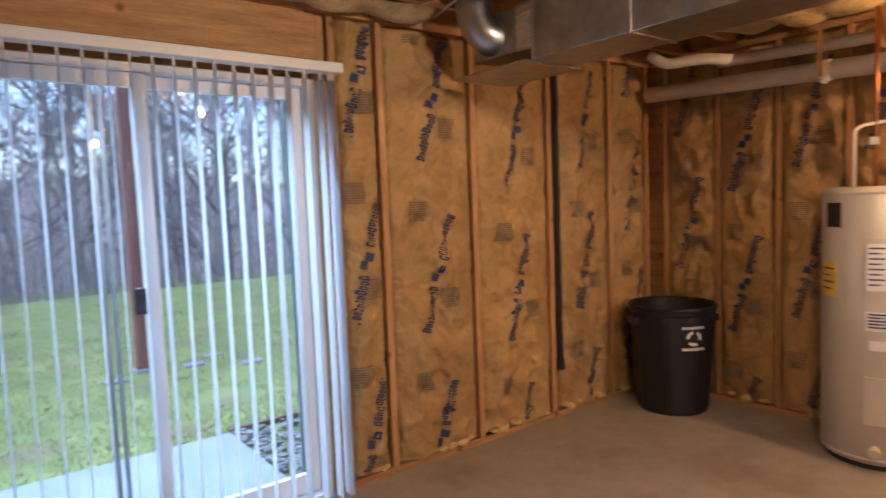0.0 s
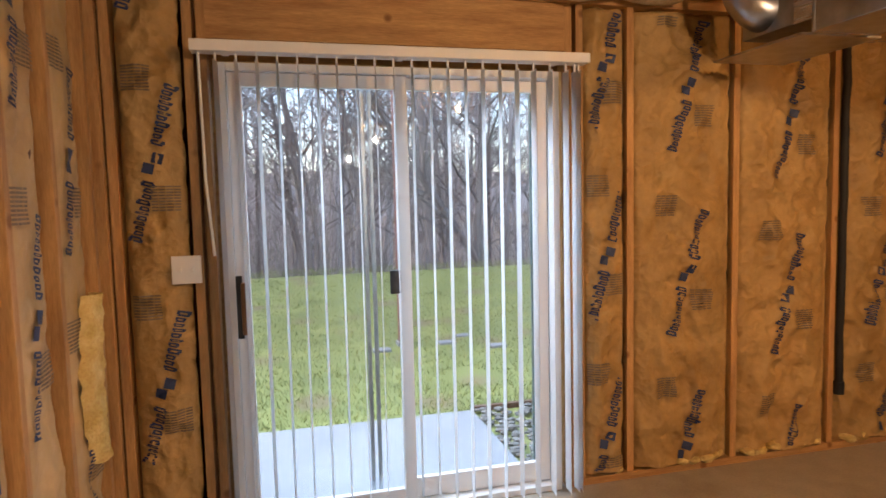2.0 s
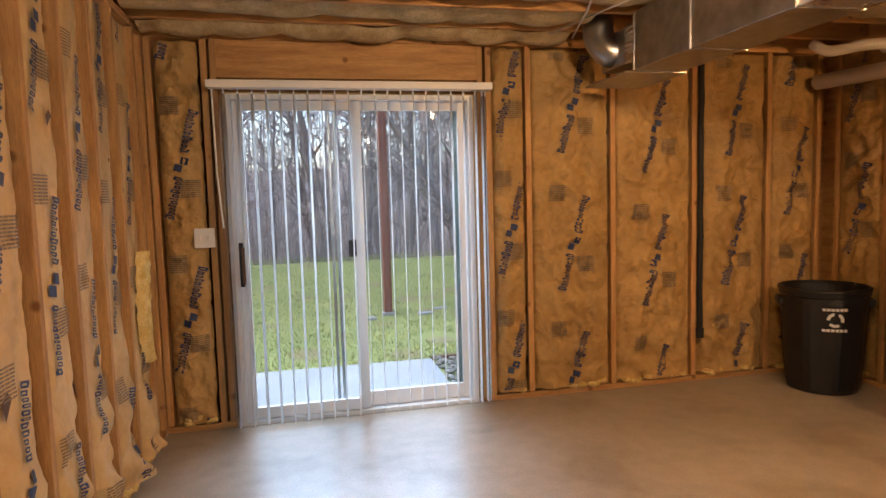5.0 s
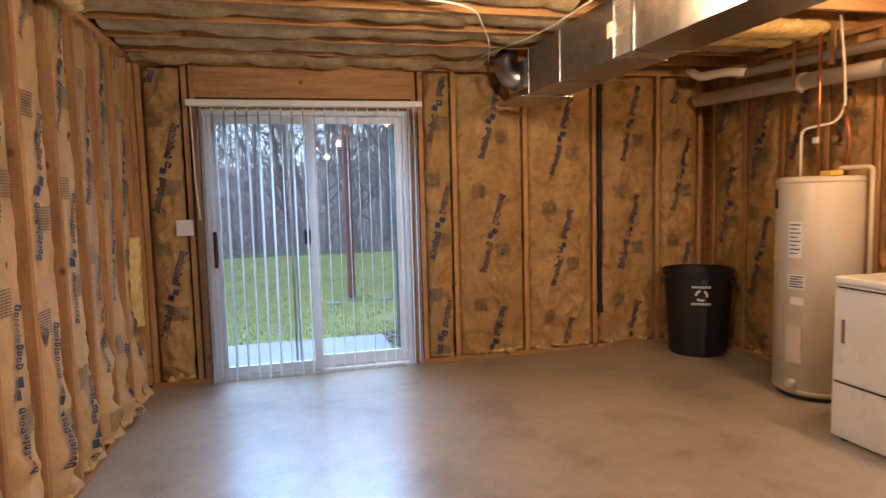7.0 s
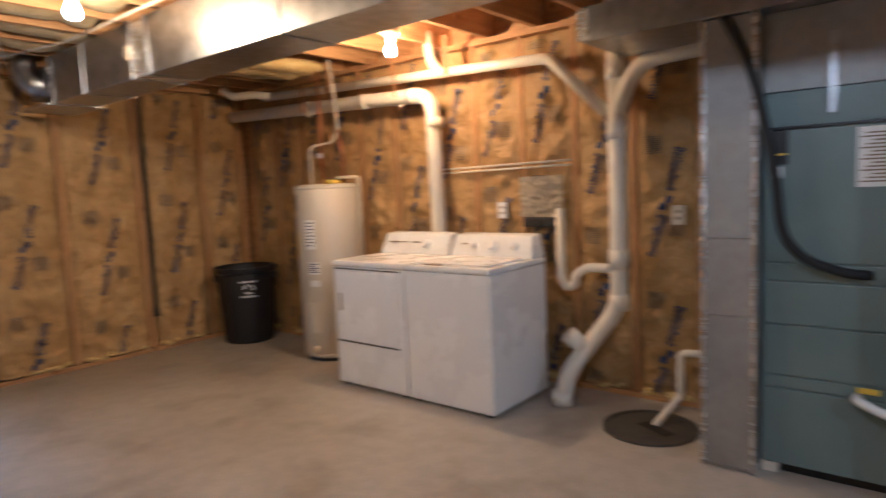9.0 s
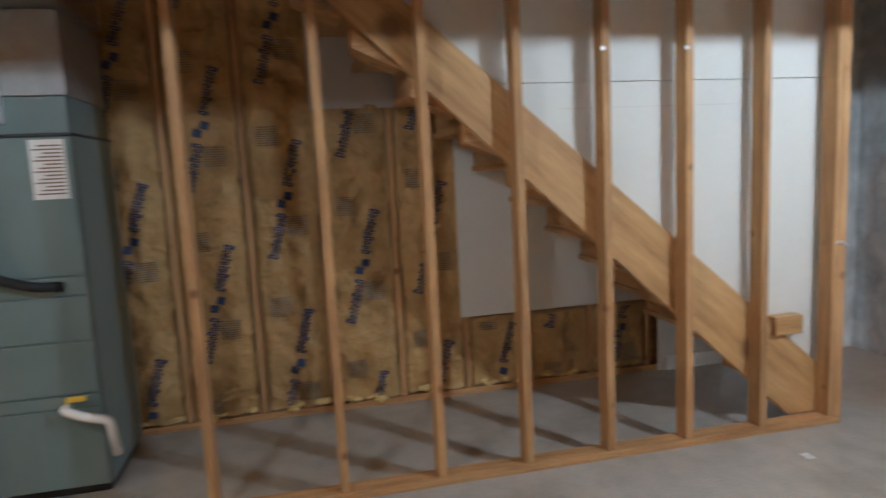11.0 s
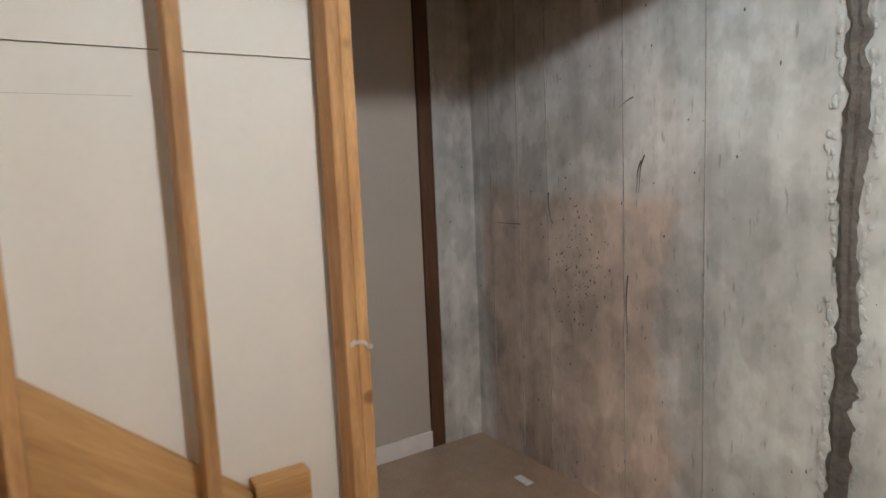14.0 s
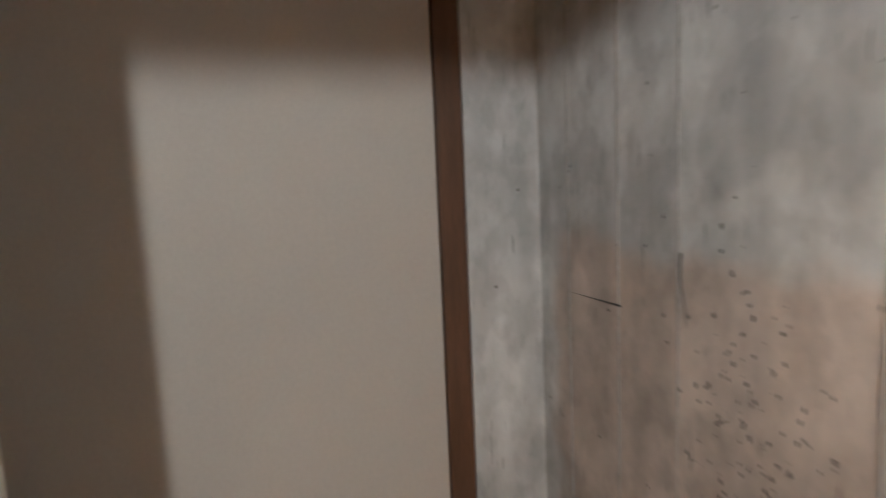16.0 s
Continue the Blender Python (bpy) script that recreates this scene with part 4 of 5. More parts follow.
def on_tank(name, ang, w, z0, z1, material, label, lift=0.003, rows=0):
    bm = bmesh.new()
    n = 6
    for k in range(n):
        a0, a1 = ang + (k / n - 0.5) * w / WR, ang + ((k + 1) / n - 0.5) * w / WR
        vs = [(r * math.cos(a), r * math.sin(a), z) for r in (WR - 0.005, WR + lift) for a, z in ((a0, z0), (a1, z0), (a1, z1), (a0, z1))]
        v = [bm.verts.new(p) for p in vs]
        for f in ((4, 5, 6, 7), (0, 1, 5, 4), (2, 3, 7, 6)) + (((3, 0, 4, 7),) if k == 0 else ()) + (((1, 2, 6, 5),) if k == n - 1 else ()):
            bm.faces.new([v[i] for i in f])
    bmesh.ops.remove_doubles(bm, verts=bm.verts[:], dist=0.0005)
    ob = part(name, bm, material, wh, label)
    for r in range(rows):
        z = z1 - (r + 1) * (z1 - z0) / (rows + 1)
        bm = bmesh.new()
        for k in range(n):
            a0, a1 = ang + (k / n - 0.5) * w * 0.8 / WR, ang + ((k + 1) / n - 0.5) * w * (0.8 - 0.2 * (r % 2)) / WR
            bm.faces.new([bm.verts.new(((WR + lift + 0.002) * math.cos(a), (WR + lift + 0.002) * math.sin(a), zz)) for a, zz in ((a0, z), (a1, z), (a1, z + 0.008), (a0, z + 0.008))])
        part("print_bar", bm, ink if r % 3 else black, ob)
    return ob


FA = radians(196)
on_tank("access_panel", FA, 0.10, 0.93, 1.22, tank, "beige upper access cover", 0.010)
on_tank("warning_label", FA, 0.085, 0.95, 1.19, white, "white warning label with dark print", 0.013, 8)
on_tank("rating_label", FA + 0.03, 0.11, 0.74, 0.84, white, "white rating label", 0.003, 5)
on_tank("paper_label", FA + 0.05, 0.085, 0.64, 0.69, white, "small white label")
on_tank("access_panel", FA, 0.10, 0.25, 0.50, tank, "beige lower access cover", 0.012)
on_tank("energy_label", FA - 0.97, 0.12, 0.90, 1.08, yellow, "yellow energy label", 0.003, 4)
on_tank("brand_label", FA - 0.84, 0.10, 1.27, 1.40, dark_metal, "dark maker's label")
bm = bmesh.new()
v0 = Vector((WR * math.cos(FA), WR * math.sin(FA), 0.12))
cyl(bm, v0, v0 * 1.12 + Vector((0, 0, -0.013)), 0.02)
cyl(bm, v0 * 1.1 + Vector((0, 0, -0.012)), v0 * 1.2 + Vector((0, 0, -0.03)), 0.028, 0.026, 12)
part("drain_valve", bm, beige, wh, "beige plastic drain valve")
part("yellow_tag", one((-0.05, -0.13, 1.482), (0.05, -0.04, 1.515), 0.01), yellow, wh, "yellow plastic tag on top")
part("relief_pipe", tube(bmesh.new(), [(0.05, -0.10, 1.48), (0.05, -0.10, 1.53), (0.10, -0.295, 1.53), (0.10, -0.295, 0.15)], 0.014, 12, 0.03), beige, wh, "cream plastic relief pipe", smooth=True)
# supply pipes rising to the joists
cold = tagged(part("water_pipe", tube(bmesh.new(), [(WX - 0.07, WY + 0.10, 1.48), (WX - 0.07, WY + 0.10, 1.80), (WX + 0.05, WY - 0.06, 1.83), (WX + 0.08, WY - 0.10, 1.93), (WX + 0.06, WY - 0.10, 2.2), (WX + 0.0, WY - 0.12, 2.5)], 0.009, 10, 0.05), pvc, smooth=True), "cream plastic water pipe rising from the heater", "pipe")
hot = tagged(part("water_pipe", tube(bmesh.new(), [(WX - 0.01, WY + 0.02, 1.48), (WX - 0.01, WY + 0.02, 2.5)], 0.011, 10), copper, smooth=True), "thin copper water pipe rising from the heater", "pipe")
part("shutoff_tag", one((WX - 0.04, WY + 0.0, 1.70), (WX - 0.022, WY + 0.04, 1.74), 0.003), white, hot, "white paper tag")
tagged(part("flex_pipe", tube(bmesh.new(), [(WX + 0.10, WY - 0.10, 1.48), (WX + 0.11, WY - 0.11, 1.7), (WX + 0.08, WY - 0.10, 1.93)], 0.013, 10, 0.05), copper, smooth=True), "flexible copper connector above the heater", "pipe")

# ---- dryer and washer ----
FX = 2.785


def appliance(name, label, y0, y1, kind):
    root = thing(name, label, "washing machine" if kind == "washer" else "dryer", (FX, (y0 + y1) / 2, 0))
    w = (y1 - y0) / 2
    d = 0.66
    top = 0.915
    part("cabinet", one((0.004, -w, 0.02), (d, w, top - 0.035), 0.012), white, root)
    part("worktop", one((-0.004, -w - 0.002, top - 0.033), (d, w + 0.002, top + 0.006), 0.014), white, root)
    for x, y in ((0.05, -w + 0.06), (0.05, w - 0.06), (d - 0.05, -w + 0.06), (d - 0.05, w - 0.06)):
        bm = bmesh.new()
        cyl(bm, (x, y, 0), (x, y, 0.022), 0.02)
        part("foot", bm, black, root)
    bm = bmesh.new()
    r = [bm.verts.new(p) for p in ((d - 0.17, -w + 0.004, top + 0.004), (d - 0.17, w - 0.004, top + 0.004), (d, w - 0.004, top + 0.004), (d, -w + 0.004, top + 0.004),
                                   (d - 0.10, -w + 0.03, top + 0.155), (d - 0.10, w - 0.03, top + 0.155), (d, w - 0.03, top + 0.165), (d, -w + 0.03, top + 0.165))]
    for f in ((0, 1, 5, 4), (1, 2, 6, 5), (2, 3, 7, 6), (3, 0, 4, 7), (4, 5, 6, 7), (3, 2, 1, 0)):
        bm.faces.new([r[i] for i in f])
    bmesh.ops.bevel(bm, geom=bm.edges[:], offset=0.014, segments=3, profile=0.6, affect='EDGES')
    console = part("console", bm, white, root)

    def knob(y, rad):
        bm = bmesh.new()
        p = Vector((d - 0.136, y, top + 0.085))
        cyl(bm, p, p + Vector((-0.028, 0, 0.013)), rad, rad * 0.86, 24)
        k = part("knob", bm, white, console)
        bm = bmesh.new()
        cyl(bm, p + Vector((0.004, 0, -0.002)), p + Vector((-0.004, 0, 0.002)), rad * 1.35, None, 24)
        part("dial_ring", bm, vinyl, console)

    def mark(y, wd):
        part("panel_mark", one((d - 0.140, y - wd, top + 0.09), (d - 0.130, y + wd, top + 0.1)), grey_ink, console)

    if kind == "dryer":
        part("seam", one((-0.001, -w + 0.03, top - 0.055), (0.004, w - 0.03, top - 0.047)), black, root, "dark shadow gap under the top")
        dr = part("door", one((-0.008, -w + 0.075, 0.345), (0.005, w - 0.02, top - 0.065), 0.006), white, root)
        part("handle", one((-0.013, w - 0.10, 0.55), (-0.007, w - 0.065, 0.70), 0.003), vinyl, dr, "recessed white grip")
        part("grip_recess", one((-0.0145, w - 0.094, 0.56), (-0.0125, w - 0.071, 0.69), 0.0), grey_ink, dr)
        part("lower_gap", one((0.0, -w + 0.06, 0.330), (0.0045, w - 0.02, 0.338)), black, root)
        for z in (0.42, 0.75):
            part("hinge", one((-0.006, -w + 0.055, z), (0.005, -w + 0.075, z + 0.07), 0.002), vinyl, root)
        knob(-0.12, 0.036)
        mark(-0.02, 0.03)
        mark(0.2, 0.05)
        mark(0.1, 0.015)
    else:
        part("lid", one((0.06, -w + 0.05, top + 0.0055), (d - 0.19, w - 0.05, top + 0.018), 0.005), white, root)
        part("lid_grip", one((0.03, w - 0.30, top + 0.0055), (0.06, w - 0.16, top + 0.012), 0.003), grey_ink, root, "dark grip slot of the lid")
        knob(-0.02, 0.034)
        knob(-0.19, 0.022)
        knob(0.14, 0.022)
        mark(0.22, 0.02)
        for z in (0.25, 0.45, 0.65):
            part("side_rib", one((0.10, -w - 0.002, z), (d - 0.08, -w + 0.002, z + 0.03), 0.001), white, root)
    return root


appliance("dryer", "white enamel front-loading clothes dryer beside the washer", -0.115, 0.572, "dryer")
appliance("washer", "white enamel top-loading washing machine with console", -0.815, -0.125, "washer")

# ---- pipes on the east wall ----
PX = 3.47
big = tagged(part("drain_pipe", tube(bmesh.new(), [(PX, 2.74, 2.20), (PX, 0.13, 2.11), (PX, 0.10, 0.0)], 0.055, 20, 0.16), pvc, smooth=True), "thick white plastic drain pipe running along the insulated wall", "pipe")
for a, b in (((PX, 0.36, 2.118), (PX, 0.27, 2.114)), ((PX, 0.105, 1.93), (PX, 0.105, 1.86)), ((PX, 1.60, 2.16), (PX, 1.52, 2.158)), ((PX, 0.88, 2.137), (PX, 0.80, 2.134))):
    part("coupling", cyl(bmesh.new(), a, b, 0.061, None, 24), pvc, big, smooth=True)
for y in (1.56, 0.45):
    part("hanger", one((PX - 0.012, y - 0.015, 2.05 + (y - .4) * .03), (PX + 0.012, y + 0.015, 2.11), 0.004), pvc, big)
    part("strap", one((PX - 0.066, y - 0.012, 2.12), (PX - 0.06, y + 0.012, 2.47)), wood_z, big, "wooden hanger strap")
SY = -1.32
stack = tagged(part("soil_pipe", tube(bmesh.new(), [(PX, SY, 2.6), (PX, SY, 0.62), (3.27, -1.06, 0.22), (3.25, -1.02, 0.0)], 0.054, 20, 0.12), pvc, smooth=True), "white plastic soil stack stepping down to the floor", "pipe")
for z0, z1 in ((2.02, 2.12), (1.66, 1.76), (0.86, 0.98), (0.60, 0.70)):
    part("coupling", cyl(bmesh.new(), (PX, SY, z0), (PX, SY, z1), 0.062, None, 24), pvc, stack, smooth=True)
part("cleanout", cyl(bmesh.new(), (3.34, -1.14, 0.36), (3.28, -1.06, 0.46), 0.055, None, 20), pvc, stack, smooth=True)
part("floor_collar", cyl(bmesh.new(), (3.25, -1.02, 0.0), (3.25, -1.025, 0.09), 0.064, None, 24), pvc, stack, smooth=True)
part("side_branch", tube(bmesh.new(), [(PX, SY, 0.86), (PX, SY + 0.22, 0.86), (PX, SY + 0.30, 0.80), (PX, SY + 0.30, 0.74), (PX, SY + 0.36, 0.72), (PX, SY + 0.40, 0.78), (PX, SY + 0.40, 1.24)], 0.030, 14, 0.05), pvc, stack, smooth=True)
part("hook_branch", tube(bmesh.new(), [(PX, SY, 1.80), (PX - 0.03, SY - 0.10, 2.02), (PX - 0.05, SY - 0.22, 2.10), (PX - 0.08, SY - 0.55, 2.11)], 0.05, 16, 0.12), pvc, stack, smooth=True)
vent = tagged(part("vent_line", tube(bmesh.new(), [(PX, 2.2, 2.33), (PX, -0.86, 2.215), (PX, -1.25, 1.83)], 0.036, 16, 0.05), pvc, smooth=True), "white plastic vent pipe sloping along the wall into the stack", "pipe")
part("riser", tube(bmesh.new(), [(PX, 0.02, 2.24), (PX - 0.01, 0.12, 2.34), (PX - 0.01, 0.14, 2.56)], 0.036, 14, 0.06), pvc, vent, smooth=True)
part("offset", tube(bmesh.new(), [(PX, 2.1, 2.33), (PX - 0.08, 2.25, 2.36), (PX - 0.15, 2.5, 2.36), (PX - 0.18, 2.6, 2.44)], 0.036, 14, 0.07), pvc, vent, smooth=True)
for y in (1.25, -0.05):
    part("pipe_hanger", one((PX - 0.05, y - 0.02, 2.22), (PX - 0.042, y + 0.02, 2.5)), wood_z, vent, "pine hanger strip")
# thin tubes, valve box and outlets above the washer
for z in (1.545, 1.515):
    tagged(part("thin_water_line", tube(bmesh.new(), [(EAST - 0.04, 0.22, z), (EAST - 0.04, -0.95, z + 0.012)], 0.007, 8), pvc, smooth=True), "thin white water line across the wall", "pipe", "thin water lines")
vb = thing("valve_box", "white washer valve box with dark hoses set in the wall", "valve box", (EAST - 0.03, -0.72, 1.13))
bm = bmesh.new()
sheet = [[bm.verts.new((-0.012 + 0.022 * noise.noise((a * 0.6, c * 0.6, 2)) + 0.012 * noise.noise((a * 1.7, c * 1.5, 8)), -0.165 + 0.33 * a / 16 + 0.014 * noise.noise((a, c * 0.8, 5)), 0.05 + 0.28 * c / 14 + 0.016 * noise.noise((a * 0.7, c, 9)))) for c in range(15)] for a in range(17)]
for a in range(16):
    for c in range(14):
        bm.faces.new((sheet[a][c], sheet[a][c + 1], sheet[a + 1][c + 1], sheet[a + 1][c]))
bmesh.ops.solidify(bm, geom=bm.faces[:], thickness=0.003)
part("cover", bm, beige, vb, "crumpled pale plastic sheet over the box")
part("valves", one((-0.045, -0.15, -0.02), (0.02, 0.13, 0.05), 0.008), dark_metal, vb, "dark valves")
for y in (-0.1, 0.0, 0.08):
    part("hose", tube(bmesh.new(), [(-0.03, y, 0.03), (-0.08, y, -0.05), (-0.04, y + 0.02, -0.25)], 0.012, 8, 0.04), rubber, vb, smooth=True)
for oy, oz, lab in ((-0.40, 1.17, "white outlet box above the washer"), (-1.65, 1.13, "cream outlet box on a stud")):
    ob = thing("outlet", lab, "outlet", (EAST - 0.02, oy, oz))
    part("cover_plate", one((-0.03, -0.037, 0), (-0.022, 0.037, 0.115), 0.003), beige if oy < -1 else white, ob)
    part("box", one((-0.0225, -0.03, 0.006), (0.02, 0.03, 0.109), 0.002), dark_metal, ob)
    for z in (0.03, 0.07):
        part("socket", one((-0.0325, -0.012, z), (-0.0295, 0.012, z + 0.018)), grey_ink, ob)

# ---- sump ----
sump = thing("sump_lid", "round dark sump pit cover with a slot and pipe", "sump cover", (3.17, -1.62, 0))
part("rim", lathe(bmesh.new(), [(0.262, 0.0), (0.262, 0.012), (0.235, 0.014), (0.232, 0.006)], (0, 0, 0), 40), sump_mat, sump)
part("lid", lathe(bmesh.new(), [(0.228, 0.0), (0.228, 0.009), (0.1, 0.012), (0.01, 0.012)], (0, 0, 0), 40), sump_mat, sump)
s = part("slot", one((-0.15, -0.035, 0.0095), (0.06, 0.035, 0.0145)), rubber, sump, "black open slot")
s.matrix_basis = pose(0, 0, 0, 0, 0, 62)
part("discharge_pipe", tube(bmesh.new(), [(0.02, -0.02, 0.012), (0.16, -0.07, 0.10), (0.22, -0.10, 0.14), (0.22, -0.10, 0.40), (0.22, -0.26, 0.41)], 0.021, 14, 0.04), pvc, sump, "cream plastic discharge pipe", smooth=True)

# ---- air handler, its return duct and plenum ----
ret = thing("return_duct", "tall narrow galvanised return duct standing on the floor", "duct", (2.93, -2.11, 0))
part("riser", one((-0.05, -0.115, 0.005), (0.45, 0.115, 2.12), 0.004), dull_galv, ret)
for sgn in (-1, 1):
    part("drive_cleat", one((-0.062, sgn * 0.112 - 0.010, 0.0), (-0.048, sgn * 0.112 + 0.010, 2.12), 0.003), foil, ret)
for z in (0.02, 0.75, 1.12, 1.9):
    part("cross_seam", one((-0.054, -0.113, z), (-0.049, 0.113, z + 0.006), 0.001), galv, ret)
part("head", one((-0.09, -0.70, 2.122), (0.47, 0.70, 2.30), 0.006), galv, ret)
part("head_cleat", one((-0.10, 0.66, 2.13), (-0.088, 0.72, 2.29), 0.003), foil, ret)
ah = thing("air_handler", "grey-green enamelled air handler cabinet with a foam-covered line", "furnace", (2.955, -2.50, 0))
part("cabinet", one((0.008, -0.262, 0.05), (0.56, 0.262, 1.61), 0.006), furnace_mat, ah)
for z0, z1 in ((0.055, 0.415), (0.425, 0.475), (0.485, 0.715), (0.725, 0.915), (0.925, 1.0), (1.01, 1.60)):
    part("panel", one((0.0, -0.255, z0), (0.0085, 0.255, z1), 0.003), furnace_mat, ah)
part("top_flange", one((-0.006, -0.268, 1.605), (0.565, 0.268, 1.616)), dark_metal, ah)
part("plinth", one((0.05, -0.24, 0.0), (0.54, 0.18, 0.05)), dark_metal, ah)
part("plinth_block", one((0.01, 0.19, 0.0), (0.20, 0.26, 0.05), 0.004), pvc, ah)
part("spec_label", one((-0.003, -0.235, 1.34), (0.0005, -0.10, 1.59)), white, ah, "white printed specification sheet")
bm = bmesh.new()
for r in range(14):
    box(bm, (-0.005, -0.225, 1.36 + r * 0.0155), (-0.0028, -0.112 - 0.02 * (r % 3), 1.366 + r * 0.0155))
part("label_print", bm, grey_ink, ah, "rows of unreadable print")
part("warning_label", one((-0.003, 0.16, 1.45), (0.0005, 0.235, 1.60)), dark_metal, ah, "dark warning label")
part("warning_label", one((-0.0035, 0.165, 1.49), (0.0, 0.23, 1.50)), yellow, ah, "yellow stripe")
part("rating_label", one((-0.003, 0.18, 1.39), (0.0005, 0.235, 1.44)), white, ah)
part("transition", one((0.02, -0.255, 1.617), (0.55, 0.255, 1.77), 0.004), furnace_mat, ah, "grey-green upper collar")
part("plenum", one((0.01, -0.262, 1.772), (0.56, 0.262, 2.12), 0.004), dull_galv, ah, "galvanised plenum box")
part("brace", one((-0.002, -0.02, 1.66), (0.009, 0.005, 2.0), 0.002), galv, ah)
line = tagged(part("foam_line", tube(bmesh.new(), [(2.90, -1.93, 2.45), (2.88, -2.05, 2.22), (2.86, -2.22, 1.85), (2.87, -2.30, 1.45), (2.88, -2.33, 1.15), (2.88, -2.42, 1.03), (2.90, -2.58, 0.975), (2.957, -2.66, 0.965)], 0.021, 12, 0.12), rubber, smooth=True), "black foam-covered refrigerant line curving into the cabinet", "pipe")
part("drain_trap", tube(bmesh.new(), [(0.0, -0.12, 0.43), (-0.05, -0.12, 0.43), (-0.07, -0.20, 0.40), (-0.06, -0.30, 0.37), (-0.03, -0.31, 0.20)], 0.02, 12, 0.03), white, ah, "white drain trap", smooth=True)
part("trap_tag", one((-0.012, -0.20, 0.45), (-0.002, -0.12, 0.475), 0.003), yellow, ah)
tagged(part("flex_conduit", tube(bmesh.new(), [(2.9, -2.7, 2.31), (2.95, -2.9, 2.30), (3.1, -3.2, 2.32), (3.3, -3.25, 2.70)], 0.03, 12, 0.1), galv, smooth=True), "grey conduit crossing under the joists by the stairs", "pipe")

# ---- stair partition ----
SX = 2.56
part_wall = tagged(part("wall_stairs", one((SX, -6.293, 0.0), (SX + 0.089, -3.232, 0.038), 0.003), wood_y), "open stud partition beside the stairs", "wall", kind="structure")
for ys_ in [-6.293, -6.255] + [-5.853 + 0.4064 * k for k in range(5)] + [-3.80, -3.27]:
    stud(part_wall, (SX, ys_, 0.04), (SX + 0.089, ys_ + STUD - 0.001, 2.43))
stud(part_wall, (SX, -6.293, 2.431), (SX + 0.089, -3.232, 2.468), wood_y, "top_plate")
for ys_, z in ((-5.02, 1.86), (-5.425, 1.86)):
    part("paper_scrap", one((SX - 0.002, ys_ + 0.004, z), (SX + 0.001, ys_ + 0.024, z + 0.016)), white, part_wall, "scrap of white paper")
bm = bmesh.new()
strip = [[bm.verts.new((SX - 0.003 - 0.012 * (k / 6) ** 2, -6.232 - 0.062 * k / 6, 0.925 + 0.016 * math.sin(k * 0.9) * k / 6 + d)) for d in (0.0, 0.014 + 0.004 * math.sin(k * 2))] for k in range(7)]
for a, b in zip(strip, strip[1:]):
    bm.faces.new((a[0], b[0], b[1], a[1]))
bmesh.ops.solidify(bm, geom=bm.faces[:], thickness=0.001)
part("torn_strip", bm, white, part_wall, "curled strip of torn white paper")

stairs = thing("staircase", "sloping pine stair stringer rising behind the open studs", "stairs", (2.7, -6.2, 0))


def slope_z(y):
    return 0.63 + 0.866 * (y + 5.84)


def stringer(x0, x1):
    bm = bmesh.new()
    y0, y1 = -6.30, -3.62
    prof = [(y0 + 0.02, 0.04), (y0 + 0.02, slope_z(y0 + 0.02) + 0.005), (y1, slope_z(y1)), (y1, slope_z(y1) - 0.255), (-6.06, 0.04)]
    a = [bm.verts.new((x0, y, z)) for y, z in prof]
    b = [bm.verts.new((x1, y, z)) for y, z in prof]
    bm.faces.new(a)
    bm.faces.new(b[::-1])
    for k in range(5):
        bm.faces.new((a[k], b[k], b[(k + 1) % 5], a[(k + 1) % 5]))
    bmesh.ops.recalc_face_normals(bm, faces=bm.faces[:])
    back = SLOPE.inverted()
    for v in bm.verts:
        v.co = back @ v.co
    return bm


SLOPE = Matrix.Rotation(math.atan(0.866), 4, 'X')
board = at(part("stringer", stringer(SX + 0.092, SX + 0.130), stair_wood, stairs), stairs)
board.matrix_basis = SLOPE
yy = -6.02
while yy < -3.85:
    z = slope_z(yy) - 0.300
    bm = bmesh.new()
    prof = [(yy, z + 0.01), (yy + 0.20, z + 0.01 + 0.173), (yy + 0.20, z + 0.10)]
    a = [bm.verts.new((SX + 0.131, y, zz)) for y, zz in prof]
    b = [bm.verts.new((SX + 0.30, y, zz)) for y, zz in prof]
    bm.faces.new(a)
    bm.faces.new(b[::-1])
    for k in range(3):
        bm.faces.new((a[k], b[k], b[(k + 1) % 3], a[(k + 1) % 3]))
    bmesh.ops.recalc_face_normals(bm, faces=bm.faces[:])
    at(part("cleat", bm, wood_y, stairs, "rough pine block under the board"), stairs)
    yy += 0.235
blk = tagged(part("wood_block", one((SX + 0.06, -6.11, 0.475), (SX + 0.128, -5.95, 0.57), 0.004), stair_wood), "short offcut of pine nailed on the stringer", "wood block")

# drywall on the far side of the stairs
dw = tagged(part("wall_far_side", one((EAST - 0.018, -5.90, 0.49), (EAST - 0.004, -4.58, 2.46)), drywall_mat), "unpainted drywall on the far side under the stairs", "wall", kind="structure")
# bare drywall too: the stairs' shadow is painted on as taupe
part("drywall_strip", one((EAST - 0.018, -4.579, 1.75), (EAST - 0.004, -3.77, 2.46)), taupe, dw, "drywall sheet beside the upper stairs, its shadow put into a taupe colour")


